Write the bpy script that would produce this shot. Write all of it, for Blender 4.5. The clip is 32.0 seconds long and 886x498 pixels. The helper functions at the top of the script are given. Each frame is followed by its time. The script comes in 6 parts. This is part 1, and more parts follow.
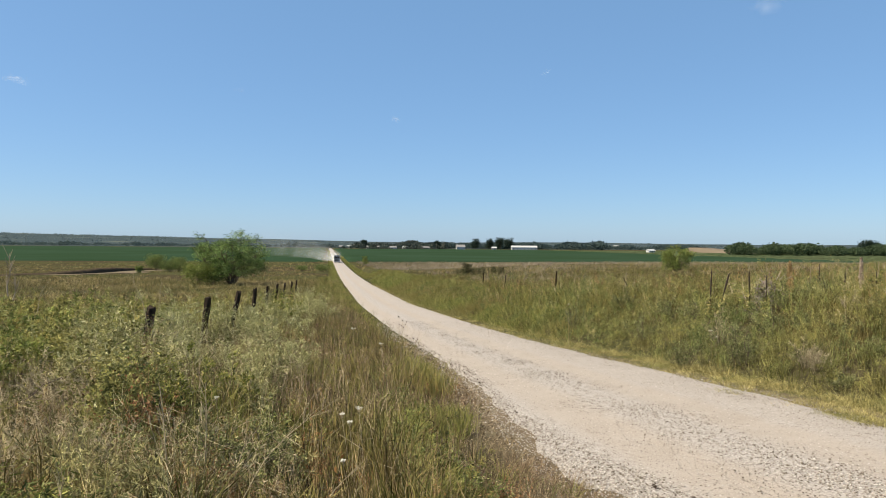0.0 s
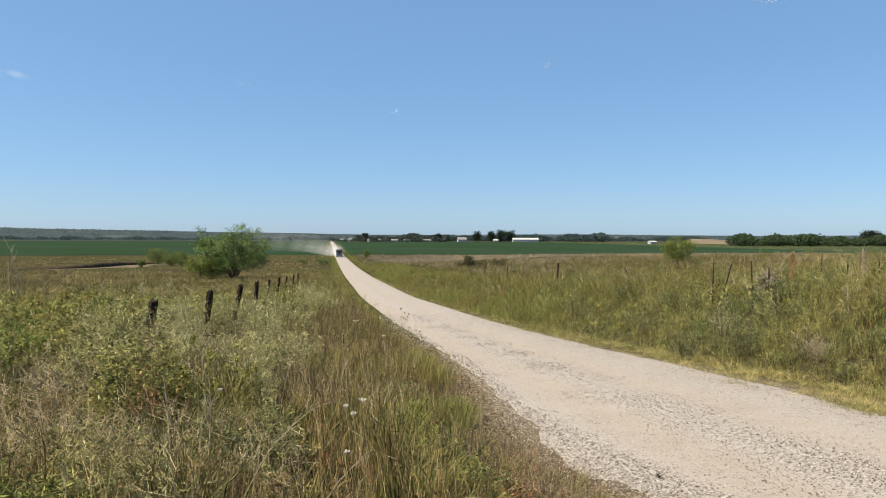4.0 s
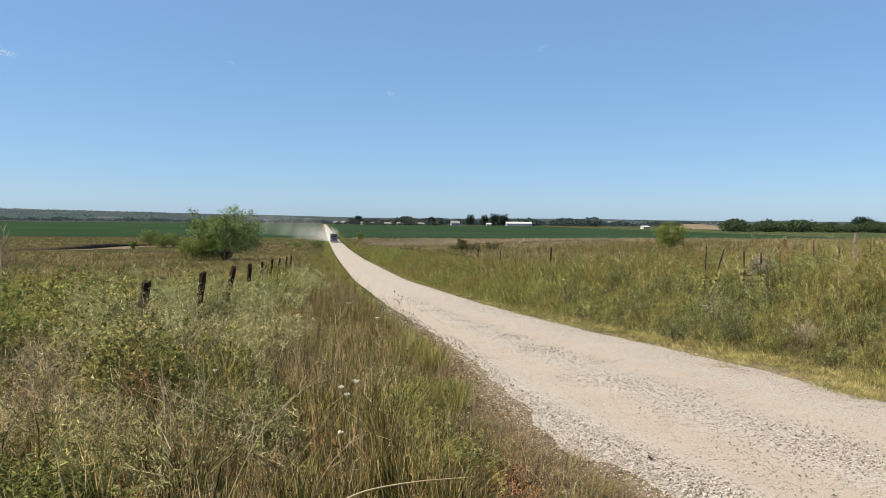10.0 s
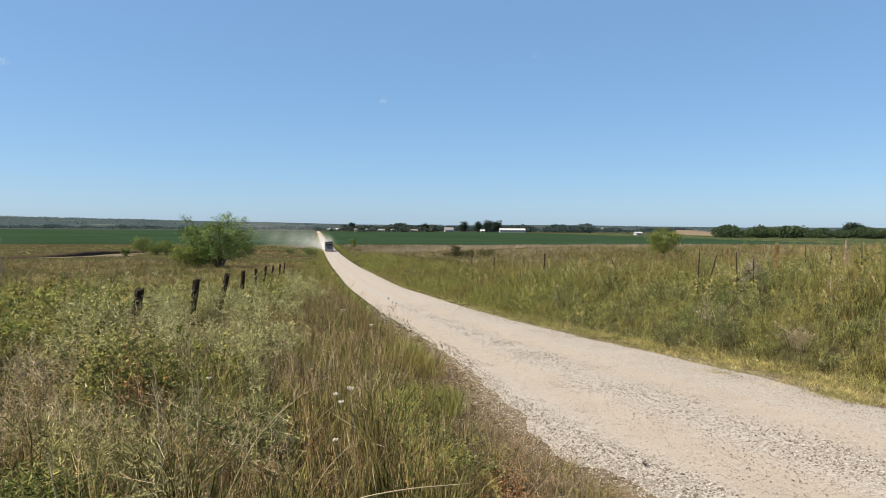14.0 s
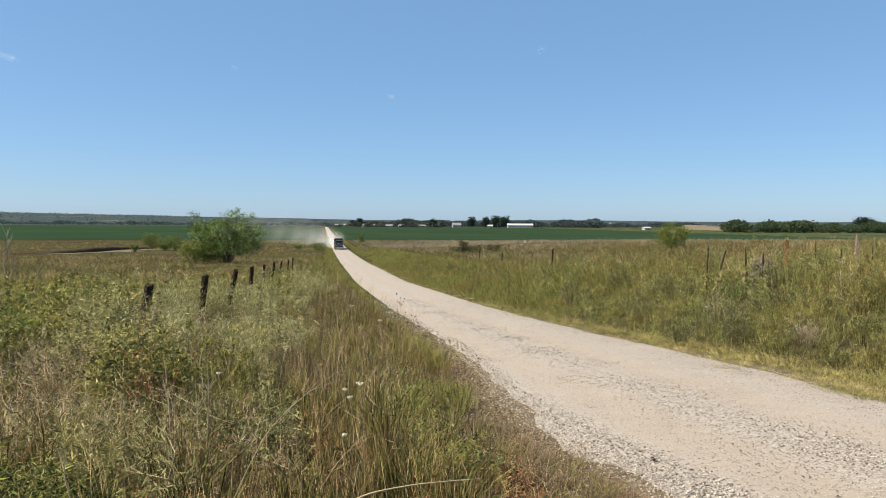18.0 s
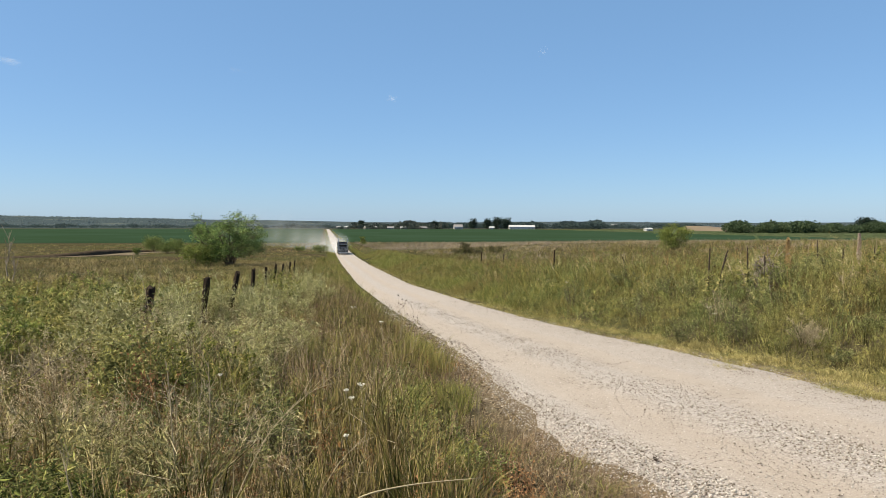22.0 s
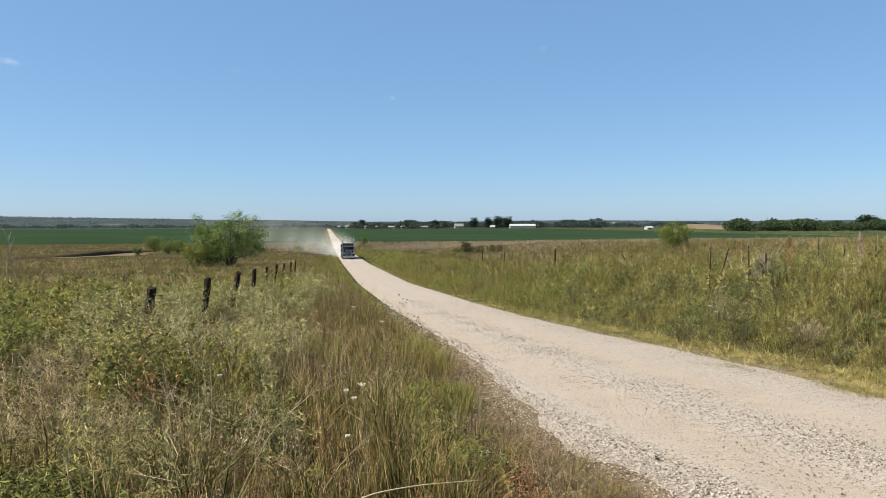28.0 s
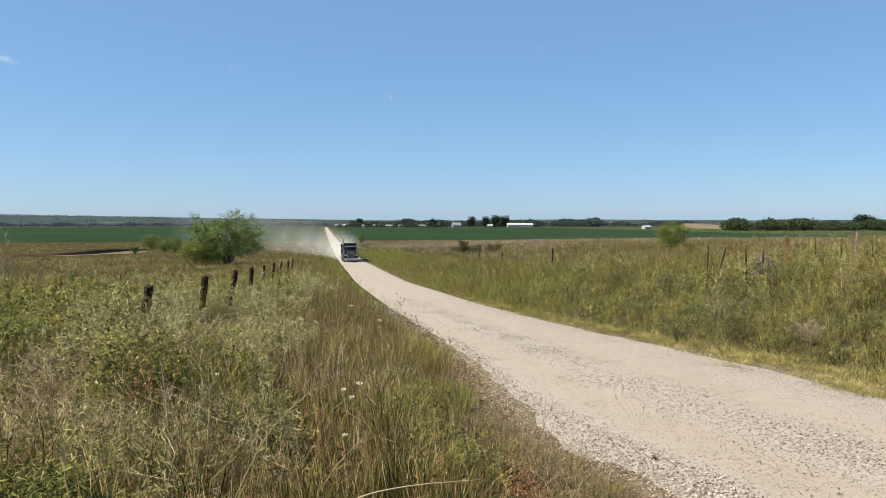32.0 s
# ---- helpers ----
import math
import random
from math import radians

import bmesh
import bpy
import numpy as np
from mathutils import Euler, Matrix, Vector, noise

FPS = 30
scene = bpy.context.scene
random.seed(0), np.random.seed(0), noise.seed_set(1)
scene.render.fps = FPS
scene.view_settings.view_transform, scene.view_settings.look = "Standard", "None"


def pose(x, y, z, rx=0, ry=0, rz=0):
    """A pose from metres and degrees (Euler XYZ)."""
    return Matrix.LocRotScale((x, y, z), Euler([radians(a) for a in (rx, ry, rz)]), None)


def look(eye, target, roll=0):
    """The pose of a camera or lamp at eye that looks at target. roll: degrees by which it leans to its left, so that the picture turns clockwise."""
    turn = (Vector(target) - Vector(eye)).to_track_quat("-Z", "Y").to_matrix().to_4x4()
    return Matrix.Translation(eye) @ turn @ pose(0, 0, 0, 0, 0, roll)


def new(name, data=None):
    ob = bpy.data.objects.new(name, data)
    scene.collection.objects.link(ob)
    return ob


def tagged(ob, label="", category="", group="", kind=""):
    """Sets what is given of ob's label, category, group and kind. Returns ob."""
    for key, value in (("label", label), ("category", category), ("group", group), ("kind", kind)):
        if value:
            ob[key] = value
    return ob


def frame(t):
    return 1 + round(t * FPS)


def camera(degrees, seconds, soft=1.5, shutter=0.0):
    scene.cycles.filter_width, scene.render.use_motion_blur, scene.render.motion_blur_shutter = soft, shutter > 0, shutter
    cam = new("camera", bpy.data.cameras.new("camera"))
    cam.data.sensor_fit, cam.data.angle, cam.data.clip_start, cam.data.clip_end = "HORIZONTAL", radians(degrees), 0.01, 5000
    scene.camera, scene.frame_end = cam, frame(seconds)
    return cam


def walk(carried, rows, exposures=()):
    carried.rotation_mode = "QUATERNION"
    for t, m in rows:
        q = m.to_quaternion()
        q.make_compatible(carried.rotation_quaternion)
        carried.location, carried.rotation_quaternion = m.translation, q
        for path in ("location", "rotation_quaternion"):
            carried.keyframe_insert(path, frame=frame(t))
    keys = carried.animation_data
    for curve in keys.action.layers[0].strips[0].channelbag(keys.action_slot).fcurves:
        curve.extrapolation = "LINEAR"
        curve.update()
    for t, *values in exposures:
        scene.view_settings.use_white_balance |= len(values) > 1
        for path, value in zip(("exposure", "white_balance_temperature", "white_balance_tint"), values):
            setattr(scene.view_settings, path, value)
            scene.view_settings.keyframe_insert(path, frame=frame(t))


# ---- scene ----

# ======== camera and its walk ========
cam = camera(64.0, 32.0, soft=0.9)
# seconds, eye x y z, heading to the right of +y, tilt up, lean
PATH = [
    (0, 0.025, -0.030, 1.628, 9.287, -0.468, 0.481),
    (0.5, 0.020, -0.009, 1.619, 9.295, -0.516, 0.413),
    (1, 0.010, -0.009, 1.615, 9.272, -0.548, 0.279),
    (1.5, 0.029, 0.000, 1.617, 9.103, -0.665, 0.189),
    (2, 0.016, -0.006, 1.603, 8.930, -0.794, 0.043),
    (2.5, 0.017, -0.004, 1.607, 8.930, -0.914, -0.002),
    (3, 0.022, -0.010, 1.613, 9.068, -0.955, 0.095),
    (3.5, 0.020, -0.011, 1.613, 9.172, -0.952, 0.131),
    (5.5, 0.012, -0.012, 1.607, 9.096, -1.871, 0.354),
    (6, 0.008, -0.007, 1.600, 9.102, -2.017, 0.430),
    (6.5, -0.000, -0.008, 1.605, 9.124, -2.070, 0.412),
    (7, -0.001, -0.005, 1.603, 9.189, -2.102, 0.401),
    (7.5, 0.005, -0.002, 1.606, 9.287, -2.148, 0.359),
    (8, -0.002, -0.006, 1.609, 9.429, -2.174, 0.403),
    (8.5, -0.002, -0.003, 1.603, 9.493, -2.205, 0.415),
    (9, 0.004, 0.004, 1.604, 9.571, -2.288, 0.465),
    (9.5, 0.001, -0.009, 1.602, 9.660, -2.342, 0.553),
    (10, 0.006, -0.000, 1.602, 9.739, -2.392, 0.555),
    (10.5, 0.003, -0.005, 1.600, 9.787, -2.365, 0.513),
    (11, 0.005, -0.005, 1.603, 9.834, -2.322, 0.564),
    (11.5, 0.002, -0.005, 1.605, 9.907, -2.245, 0.640),
    (12, 0.004, -0.008, 1.605, 9.967, -2.123, 0.576),
    (12.5, 0.001, -0.008, 1.606, 10.014, -1.999, 0.545),
    (13, 0.002, -0.012, 1.602, 10.059, -1.893, 0.496),
    (13.5, 0.002, -0.006, 1.602, 10.131, -1.851, 0.434),
    (14, -0.000, -0.009, 1.604, 10.243, -1.852, 0.438),
    (14.5, 0.007, -0.007, 1.606, 10.367, -1.886, 0.422),
    (16.5, 0.001, -0.008, 1.608, 9.878, -2.170, 0.411),
    (17, -0.004, -0.008, 1.604, 9.707, -2.064, 0.420),
    (17.5, -0.001, -0.009, 1.606, 9.632, -2.077, 0.360),
    (18, -0.005, -0.008, 1.606, 9.620, -2.231, 0.324),
    (18.5, 0.004, -0.001, 1.599, 9.552, -2.459, 0.224),
    (19, 0.001, -0.002, 1.597, 9.429, -2.707, 0.280),
    (19.5, 0.002, 0.002, 1.594, 9.337, -2.811, 0.371),
    (20, 0.001, -0.009, 1.597, 9.295, -2.759, 0.336),
    (20.5, 0.001, -0.003, 1.594, 9.298, -2.609, 0.220),
    (21, -0.002, -0.011, 1.595, 9.355, -2.459, 0.186),
    (21.5, 0.002, -0.009, 1.595, 9.359, -2.260, 0.194),
    (22, -0.000, -0.015, 1.597, 9.483, -2.084, 0.099),
    (22.5, 0.003, -0.011, 1.598, 9.663, -1.985, 0.056),
    (23, -0.002, -0.018, 1.598, 9.826, -1.973, 0.149),
    (23.5, 0.006, -0.006, 1.594, 9.838, -2.013, 0.105),
    (24, -0.001, -0.013, 1.598, 9.819, -2.051, 0.126),
    (24.5, 0.004, -0.003, 1.598, 9.768, -2.076, 0.105),
    (25, 0.005, -0.004, 1.600, 9.703, -2.089, 0.060),
    (25.5, 0.007, -0.002, 1.599, 9.630, -2.163, 0.026),
    (27.5, 0.003, -0.002, 1.594, 9.416, -2.255, -0.115),
    (28, 0.003, -0.006, 1.599, 9.416, -2.147, -0.125),
    (28.5, 0.003, -0.006, 1.599, 9.415, -2.077, -0.129),
    (29, 0.004, -0.006, 1.599, 9.478, -2.077, -0.127),
    (29.5, 0.006, -0.006, 1.603, 9.475, -2.193, -0.217),
    (30, -0.001, -0.009, 1.602, 9.522, -2.359, -0.123),
    (30.5, 0.004, -0.003, 1.598, 9.544, -2.426, -0.128),
    (31, -0.003, -0.007, 1.601, 9.612, -2.442, -0.081),
    (31.5, 0.002, -0.005, 1.602, 9.617, -2.370, -0.039),
    (32, 0.000, 0.000, 1.600, 9.620, -2.240, 0.000),
]


def gaze(x, y, z, heading, tilt, lean):
    a, b = radians(heading), radians(tilt)
    way = Vector((math.sin(a) * math.cos(b), math.cos(a) * math.cos(b), math.sin(b)))
    eye = Vector((x, y, z))
    return look(eye, eye + way, lean)


walk(cam, [(t, gaze(*row)) for t, *row in PATH])

# ======== world, sun, exposure ========
SUN_AZIMUTH, SUN_HEIGHT = radians(-93), radians(52)
world = bpy.data.worlds.new("sky")
scene.world = world
world.use_nodes = True
sky = world.node_tree.nodes.new("ShaderNodeTexSky")
sky.sky_type, sky.sun_disc = "NISHITA", False
sky.sun_elevation, sky.sun_rotation = SUN_HEIGHT, SUN_AZIMUTH % (2 * math.pi)
sky.altitude, sky.air_density, sky.dust_density, sky.ozone_density = 1500, 1.0, 1.4, 5.0
haze = world.node_tree.nodes.new("ShaderNodeMix")  # thin even haze in front of the clear sky
haze.data_type = "RGBA"
haze.inputs[0].default_value, haze.inputs[7].default_value = 0.52, (1.46, 2.92, 4.85, 1)
world.node_tree.links.new(sky.outputs[0], haze.inputs[6])
world.node_tree.links.new(haze.outputs[2], world.node_tree.nodes["Background"].inputs[0])
world.node_tree.nodes["Background"].inputs[1].default_value = 0.087
sun_way = Vector((math.sin(SUN_AZIMUTH) * math.cos(SUN_HEIGHT), math.cos(SUN_AZIMUTH) * math.cos(SUN_HEIGHT), math.sin(SUN_HEIGHT)))
sun = new("sun", bpy.data.lights.new("sun", "SUN"))
sun.data.energy, sun.data.angle, sun.data.color = 5.8, radians(0.5), (1.0, 0.89, 0.71)
sun.matrix_world = look(sun_way * 200, (0, 0, 0))
scene.view_settings.exposure = 0.8

# ======== materials ========


def material(name, rough=0.8, metal=0.0):
    m = bpy.data.materials.new(name)
    m.use_nodes = True
    bsdf = m.node_tree.nodes["Principled BSDF"]
    bsdf.inputs["Roughness"].default_value = rough
    bsdf.inputs["Metallic"].default_value = metal
    return m, m.node_tree.nodes, m.node_tree.links, bsdf


def ramp(nodes, links, fac, stops):
    r = nodes.new("ShaderNodeValToRGB")
    els = r.color_ramp.elements
    while len(els) < len(stops):
        els.new(0.5)
    for e, (p, c) in zip(els, stops):
        e.position, e.color = p, (*c, 1)
    links.new(fac, r.inputs[0])
    return r.outputs[0]


def noise_node(nodes, links, coords, scale, detail=4.0, rough=0.55):
    n = nodes.new("ShaderNodeTexNoise")
    n.inputs["Scale"].default_value, n.inputs["Detail"].default_value, n.inputs["Roughness"].default_value = scale, detail, rough
    links.new(coords, n.inputs["Vector"])
    return n.outputs["Fac"]


def blend(nodes, links, fac, a, b, how="MIX"):
    n = nodes.new("ShaderNodeMix")
    n.data_type, n.blend_type = "RGBA", how
    for sock, v in ((n.inputs[0], fac), (n.inputs[6], a), (n.inputs[7], b)):
        if isinstance(v, (int, float)):
            sock.default_value = v
        elif isinstance(v, tuple):
            sock.default_value = (*v, 1)
        else:
            links.new(v, sock)
    return n.outputs[2]


def maths(nodes, links, how, a, b=0.0, clamp=False):
    n = nodes.new("ShaderNodeMath")
    n.operation, n.use_clamp = how, clamp
    for sock, v in ((n.inputs[0], a), (n.inputs[1], b)):
        if isinstance(v, (int, float)):
            sock.default_value = v
        else:
            links.new(v, sock)
    return n.outputs[0]


def bump(nodes, links, bsdf, height, strength, distance):
    b = nodes.new("ShaderNodeBump")
    b.inputs["Strength"].default_value, b.inputs["Distance"].default_value = strength, distance
    links.new(height, b.inputs["Height"])
    links.new(b.outputs[0], bsdf.inputs["Normal"])


def plain(name, colour, rough=0.6, metal=0.0, vary=0.15, scale=6.0, gloss=0.3):
    """A worn surface of one colour, with grain and stains."""
    m, nodes, links, bsdf = material(name, rough, metal)
    bsdf.inputs["Specular IOR Level"].default_value = gloss
    co = nodes.new("ShaderNodeTexCoord").outputs["Object"]
    f = noise_node(nodes, links, co, scale, 6)
    low = tuple(c * (1 - vary) for c in colour)
    high = tuple(min(1, c * (1 + vary)) for c in colour)
    links.new(ramp(nodes, links, f, [(0.3, low), (0.7, high)]), bsdf.inputs["Base Color"])
    bump(nodes, links, bsdf, noise_node(nodes, links, co, scale * 8, 3), 0.15, 0.01)
    return m


def leafy(name, stops, patch=None, patch_scale=0.25, through_light=0.22, rough=0.7, gloss=0.04, clump=0.0):
    """Blades and leaves: each island its own tint, plant by plant paler or deeper, with patches over the meadow."""
    m, nodes, links, bsdf = material(name, rough)
    geo = nodes.new("ShaderNodeNewGeometry")
    colour = ramp(nodes, links, geo.outputs["Random Per Island"], stops)
    if patch:
        f = noise_node(nodes, links, geo.outputs["Position"], patch_scale, 3)
        f = ramp(nodes, links, f, [(0.42, (0, 0, 0)), (0.62, (1, 1, 1))])
        colour = blend(nodes, links, f, colour, blend(nodes, links, 0.75, colour, patch))
    if clump:
        f = noise_node(nodes, links, geo.outputs["Position"], clump, 2, 0.6)
        f = ramp(nodes, links, f, [(0.36, (0.42, 0.44, 0.42)), (0.5, (0.9, 0.9, 0.9)), (0.66, (1.5, 1.46, 1.42))])
        colour = blend(nodes, links, 1.0, colour, f, "MULTIPLY")
    links.new(colour, bsdf.inputs["Base Color"])
    bsdf.inputs["Specular IOR Level"].default_value = gloss
    tr = nodes.new("ShaderNodeBsdfTranslucent")
    links.new(colour, tr.inputs["Color"])
    mix = nodes.new("ShaderNodeMixShader")
    mix.inputs[0].default_value = through_light
    links.new(bsdf.outputs[0], mix.inputs[1])
    links.new(tr.outputs[0], mix.inputs[2])
    links.new(mix.outputs[0], nodes["Material Output"].inputs["Surface"])
    return m


# ======== the lie of the land ========
ROAD_X, HALF = 5.13, 2.32  # the road's centre line and half its width
S_KNOTS = [-400, -60, -20, -0.9, 8.3, 12.3, 16.9, 27.5, 61, 117, 140, 159, 196, 234, 281, 324, 500, 1700, 9000]
Z_KNOTS = [1.2, 0.9, 0.5, 0.08, -0.62, -0.96, -1.28, -1.98, -3.7, -5.25, -5.73, -6.08, -6.6, -6.92, -7.3, -7.6, -7.85, -7.9, -7.9]
_s = np.arange(-400, 2000, 0.5)
_z = np.convolve(np.pad(np.interp(_s, S_KNOTS, Z_KNOTS), 12, mode="edge"), np.ones(25) / 25, "valid")


def profile(s):
    return np.interp(s, _s, _z)


def ease(v):
    v = np.clip(v, 0, 1)
    return v * v * (3 - 2 * v)


def waves(x, y, scale, seed=0):
    """Smooth bumps between about -1 and 1."""
    r = np.random.RandomState(seed)
    out = 0
    for k in range(6):
        a, p, q = r.uniform(0, 6.28), r.uniform(0, 6.28), r.uniform(0.6, 1.7)
        out = out + np.sin((x * np.cos(a) + y * np.sin(a)) * q / scale + p)
    return out / 3.0


def ground_z(x, y):
    x, y = np.asarray(x, float), np.asarray(y, float)
    u = x - ROAD_X
    fade = 1 - ease((y - 130) / 210)
    right = 1.35 * ease((u - 2.8) / 5.8) + 1.95 * ease((u - 9) / 50)
    left = 0.35 * ease((-u - 2.8) / 6) + 0.8 * ease((-u - 10) / 60)
    z = profile(y) + (right + left) * fade
    rough = ease((np.abs(u) - 3.2) / 3)
    z = z + rough * (1 - ease((y - 45) / 45)) * (0.05 * waves(x, y, 1.3, 1) + 0.16 * waves(x, y, 9, 2) * ease((np.abs(u) - 4) / 20))
    z = z - 0.10 * np.exp(-((np.abs(u) - 3.3) / 0.5) ** 2)  # a shallow ditch on both sides
    r = np.hypot(x, y)
    hill = ease((r - 1700) / 1700)
    side = ease((500 - x) / 2200)
    z = z + hill * (13 + 22 * side + 5 * waves(x, y, 420, 5) + 2 * waves(x, y, 130, 6))
    return z


def flare(y):
    """How much further the gravel spills out on the left, at the foot of the slope."""
    y = np.asarray(y, float)
    return 0.6 * (1 - ease((y - 5.0) / 11.0)) * (0.6 + 0.4 * ease((y - 4.3) / 3.0))


def narrow(y):
    """How much the grass creeps over the gravel on the right, near by."""
    return 0.5 * (1 - ease((np.asarray(y, float) - 6.0) / 5.0))


def unflare(x, y):
    """The place across an even road that the spill has moved to x."""
    w = np.maximum(0.0, ROAD_X - 1.2 - x)
    return np.where(w > 0, ROAD_X - 1.2 - w / (1 + flare(y) / 1.25), x)


def mesh_of(name, verts, faces, mat=None, smooth=False):
    """A mesh from arrays: faces all of one number of corners."""
    verts, faces = np.asarray(verts, np.float32), np.asarray(faces, np.int32)
    me = bpy.data.meshes.new(name)
    me.vertices.add(len(verts))
    me.vertices.foreach_set("co", verts.ravel())
    n, k = faces.shape
    me.loops.add(n * k)
    me.loops.foreach_set("vertex_index", faces.ravel())
    me.polygons.add(n)
    me.polygons.foreach_set("loop_start", np.arange(n, dtype=np.int32) * k)
    if smooth:
        me.polygons.foreach_set("use_smooth", np.ones(n, bool))
    me.update(calc_edges=True)
    if mat:
        me.materials.append(mat)
    return me


def grid_faces(nx, ny):
    i = np.arange(nx - 1)[None, :] + np.arange(ny - 1)[:, None] * nx
    i = i.ravel()
    return np.stack([i, i + 1, i + nx + 1, i + nx], 1)


def sheet(name, xs, ys, height, mat, smooth=True):
    X, Y = np.meshgrid(xs, ys)
    V = np.stack([X.ravel(), Y.ravel(), height(X, Y).ravel()], 1)
    return new(name, mesh_of(name, V, grid_faces(len(xs), len(ys)), mat, smooth))


def spread(near, far, step, grow):
    """Steps outwards that widen."""
    out, v, d = [near], near, step
    while v < far:
        v += d
        d *= grow
        out.append(v)
    return np.array(out)


# ground material: thatch and soil near, haze-tinted woods and fields on the far hills
m_ground, nodes, links, bsdf = material("meadow_soil", 0.95)
bsdf.inputs["Specular IOR Level"].default_value = 0.0
pos = nodes.new("ShaderNodeNewGeometry").outputs["Position"]
f1 = noise_node(nodes, links, pos, 2.6, 10, 0.72)
f2 = noise_node(nodes, links, pos, 0.05, 4)
near_c = ramp(nodes, links, f1, [(0.3, (0.0176, 0.0144, 0.0088)), (0.52, (0.044, 0.0352, 0.0208)), (0.7, (0.096, 0.0768, 0.0464))])
green_c = ramp(nodes, links, f1, [(0.3, (0.0208, 0.0232, 0.0096)), (0.7, (0.08, 0.0784, 0.0352))])
near_c = blend(nodes, links, ramp(nodes, links, f2, [(0.4, (0, 0, 0)), (0.6, (1, 1, 1))]), near_c, green_c)
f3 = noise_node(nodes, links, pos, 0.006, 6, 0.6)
# woods and fields with the distance's blue haze painted into their colour
far_haze_c = ramp(nodes, links, f3, [(0.3, (0.034, 0.047, 0.052)), (0.58, (0.042, 0.057, 0.061)), (0.66, (0.085, 0.097, 0.084)), (0.8, (0.11, 0.116, 0.095))])
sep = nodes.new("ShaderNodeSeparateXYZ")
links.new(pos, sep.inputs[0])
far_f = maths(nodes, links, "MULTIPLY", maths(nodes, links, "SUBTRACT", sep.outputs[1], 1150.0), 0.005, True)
side_f = maths(nodes, links, "ABSOLUTE", maths(nodes, links, "SUBTRACT", sep.outputs[0], ROAD_X - 0.3))
side_f = maths(nodes, links, "ADD", side_f, maths(nodes, links, "MULTIPLY", f1, 1.6))
side_f = ramp(nodes, links, maths(nodes, links, "MULTIPLY", side_f, 0.2), [(0.62, (1, 1, 1)), (0.8, (0, 0, 0))])
dusty_c = ramp(nodes, links, f1, [(0.3, (0.072, 0.0528, 0.0336)), (0.5, (0.152, 0.118, 0.08)), (0.7, (0.264, 0.216, 0.16))])
side_f = maths(nodes, links, "MULTIPLY", side_f, maths(nodes, links, "MULTIPLY", maths(nodes, links, "SUBTRACT", 24.0, sep.outputs[1]), 0.07, True))
near_c = blend(nodes, links, side_f, near_c, dusty_c)
links.new(blend(nodes, links, far_f, near_c, far_haze_c), bsdf.inputs["Base Color"])
bump(nodes, links, bsdf, f1, 0.6, 0.08)

# gravel material: pale loose stone at the edges and crown, packed tan dust in the wheel tracks
m_road, nodes, links, bsdf = material("limestone_gravel", 0.92)
pos = nodes.new("ShaderNodeNewGeometry").outputs["Position"]
sep = nodes.new("ShaderNodeSeparateXYZ")
links.new(pos, sep.inputs[0])
wob = noise_node(nodes, links, pos, 0.35, 3)
u_off = maths(nodes, links, "ADD", maths(nodes, links, "SUBTRACT", sep.outputs[0], ROAD_X), maths(nodes, links, "MULTIPLY", maths(nodes, links, "SUBTRACT", wob, 0.5), 0.5))
track = maths(nodes, links, "ABSOLUTE", maths(nodes, links, "SUBTRACT", maths(nodes, links, "ABSOLUTE", maths(nodes, links, "ADD", u_off, 0.9)), 0.85))
track = ramp(nodes, links, track, [(0.25, (1, 1, 1)), (0.6, (0.12, 0.12, 0.12))])
track = maths(nodes, links, "MAXIMUM", track, maths(nodes, links, "MULTIPLY", maths(nodes, links, "MULTIPLY", maths(nodes, links, "SUBTRACT", u_off, 0.1), 2.0, True), 0.5))
grain = nodes.new("ShaderNodeTexVoronoi")
grain.inputs["Scale"].default_value = 55.0
links.new(pos, grain.inputs["Vector"])
fine = noise_node(nodes, links, pos, 70.0, 4, 0.7)
coarse = noise_node(nodes, links, pos, 1.4, 6, 0.6)
stone_c = ramp(nodes, links, grain.outputs["Color"], [(0.15, (0.172, 0.151, 0.13)), (0.5, (0.246, 0.219, 0.191)), (0.85, (0.328, 0.299, 0.268))])
dust_c = ramp(nodes, links, coarse, [(0.3, (0.222, 0.182, 0.143)), (0.55, (0.273, 0.229, 0.187)), (0.75, (0.308, 0.266, 0.223))])
dust_c = blend(nodes, links, 0.5, dust_c, ramp(nodes, links, fine, [(0.32, (0.133, 0.11, 0.084)), (0.68, (0.351, 0.302, 0.248))]))
road_c = blend(nodes, links, maths(nodes, links, "MULTIPLY", track, 0.85), stone_c, dust_c)
rim = nodes.new("ShaderNodeAttribute")  # 0 on the carriageway, 1 at the outer edge of the gravel
rim.attribute_name = "rim"
frayed = maths(nodes, links, "ADD", rim.outputs["Fac"], maths(nodes, links, "MULTIPLY", maths(nodes, links, "SUBTRACT", noise_node(nodes, links, pos, 4.0, 8, 0.8), 0.5), 2.6))
frayed = ramp(nodes, links, frayed, [(0.55, (0, 0, 0)), (0.8, (1, 1, 1))])
edge_c = ramp(nodes, links, noise_node(nodes, links, pos, 38.0, 4, 0.7), [(0.3, (0.0702, 0.0528, 0.0352)), (0.52, (0.156, 0.124, 0.0881)), (0.7, (0.265, 0.224, 0.176))])
links.new(blend(nodes, links, frayed, road_c, edge_c), bsdf.inputs["Base Color"])
bump(nodes, links, bsdf, blend(nodes, links, 0.5, grain.outputs["Distance"], fine), 0.35, 0.015)

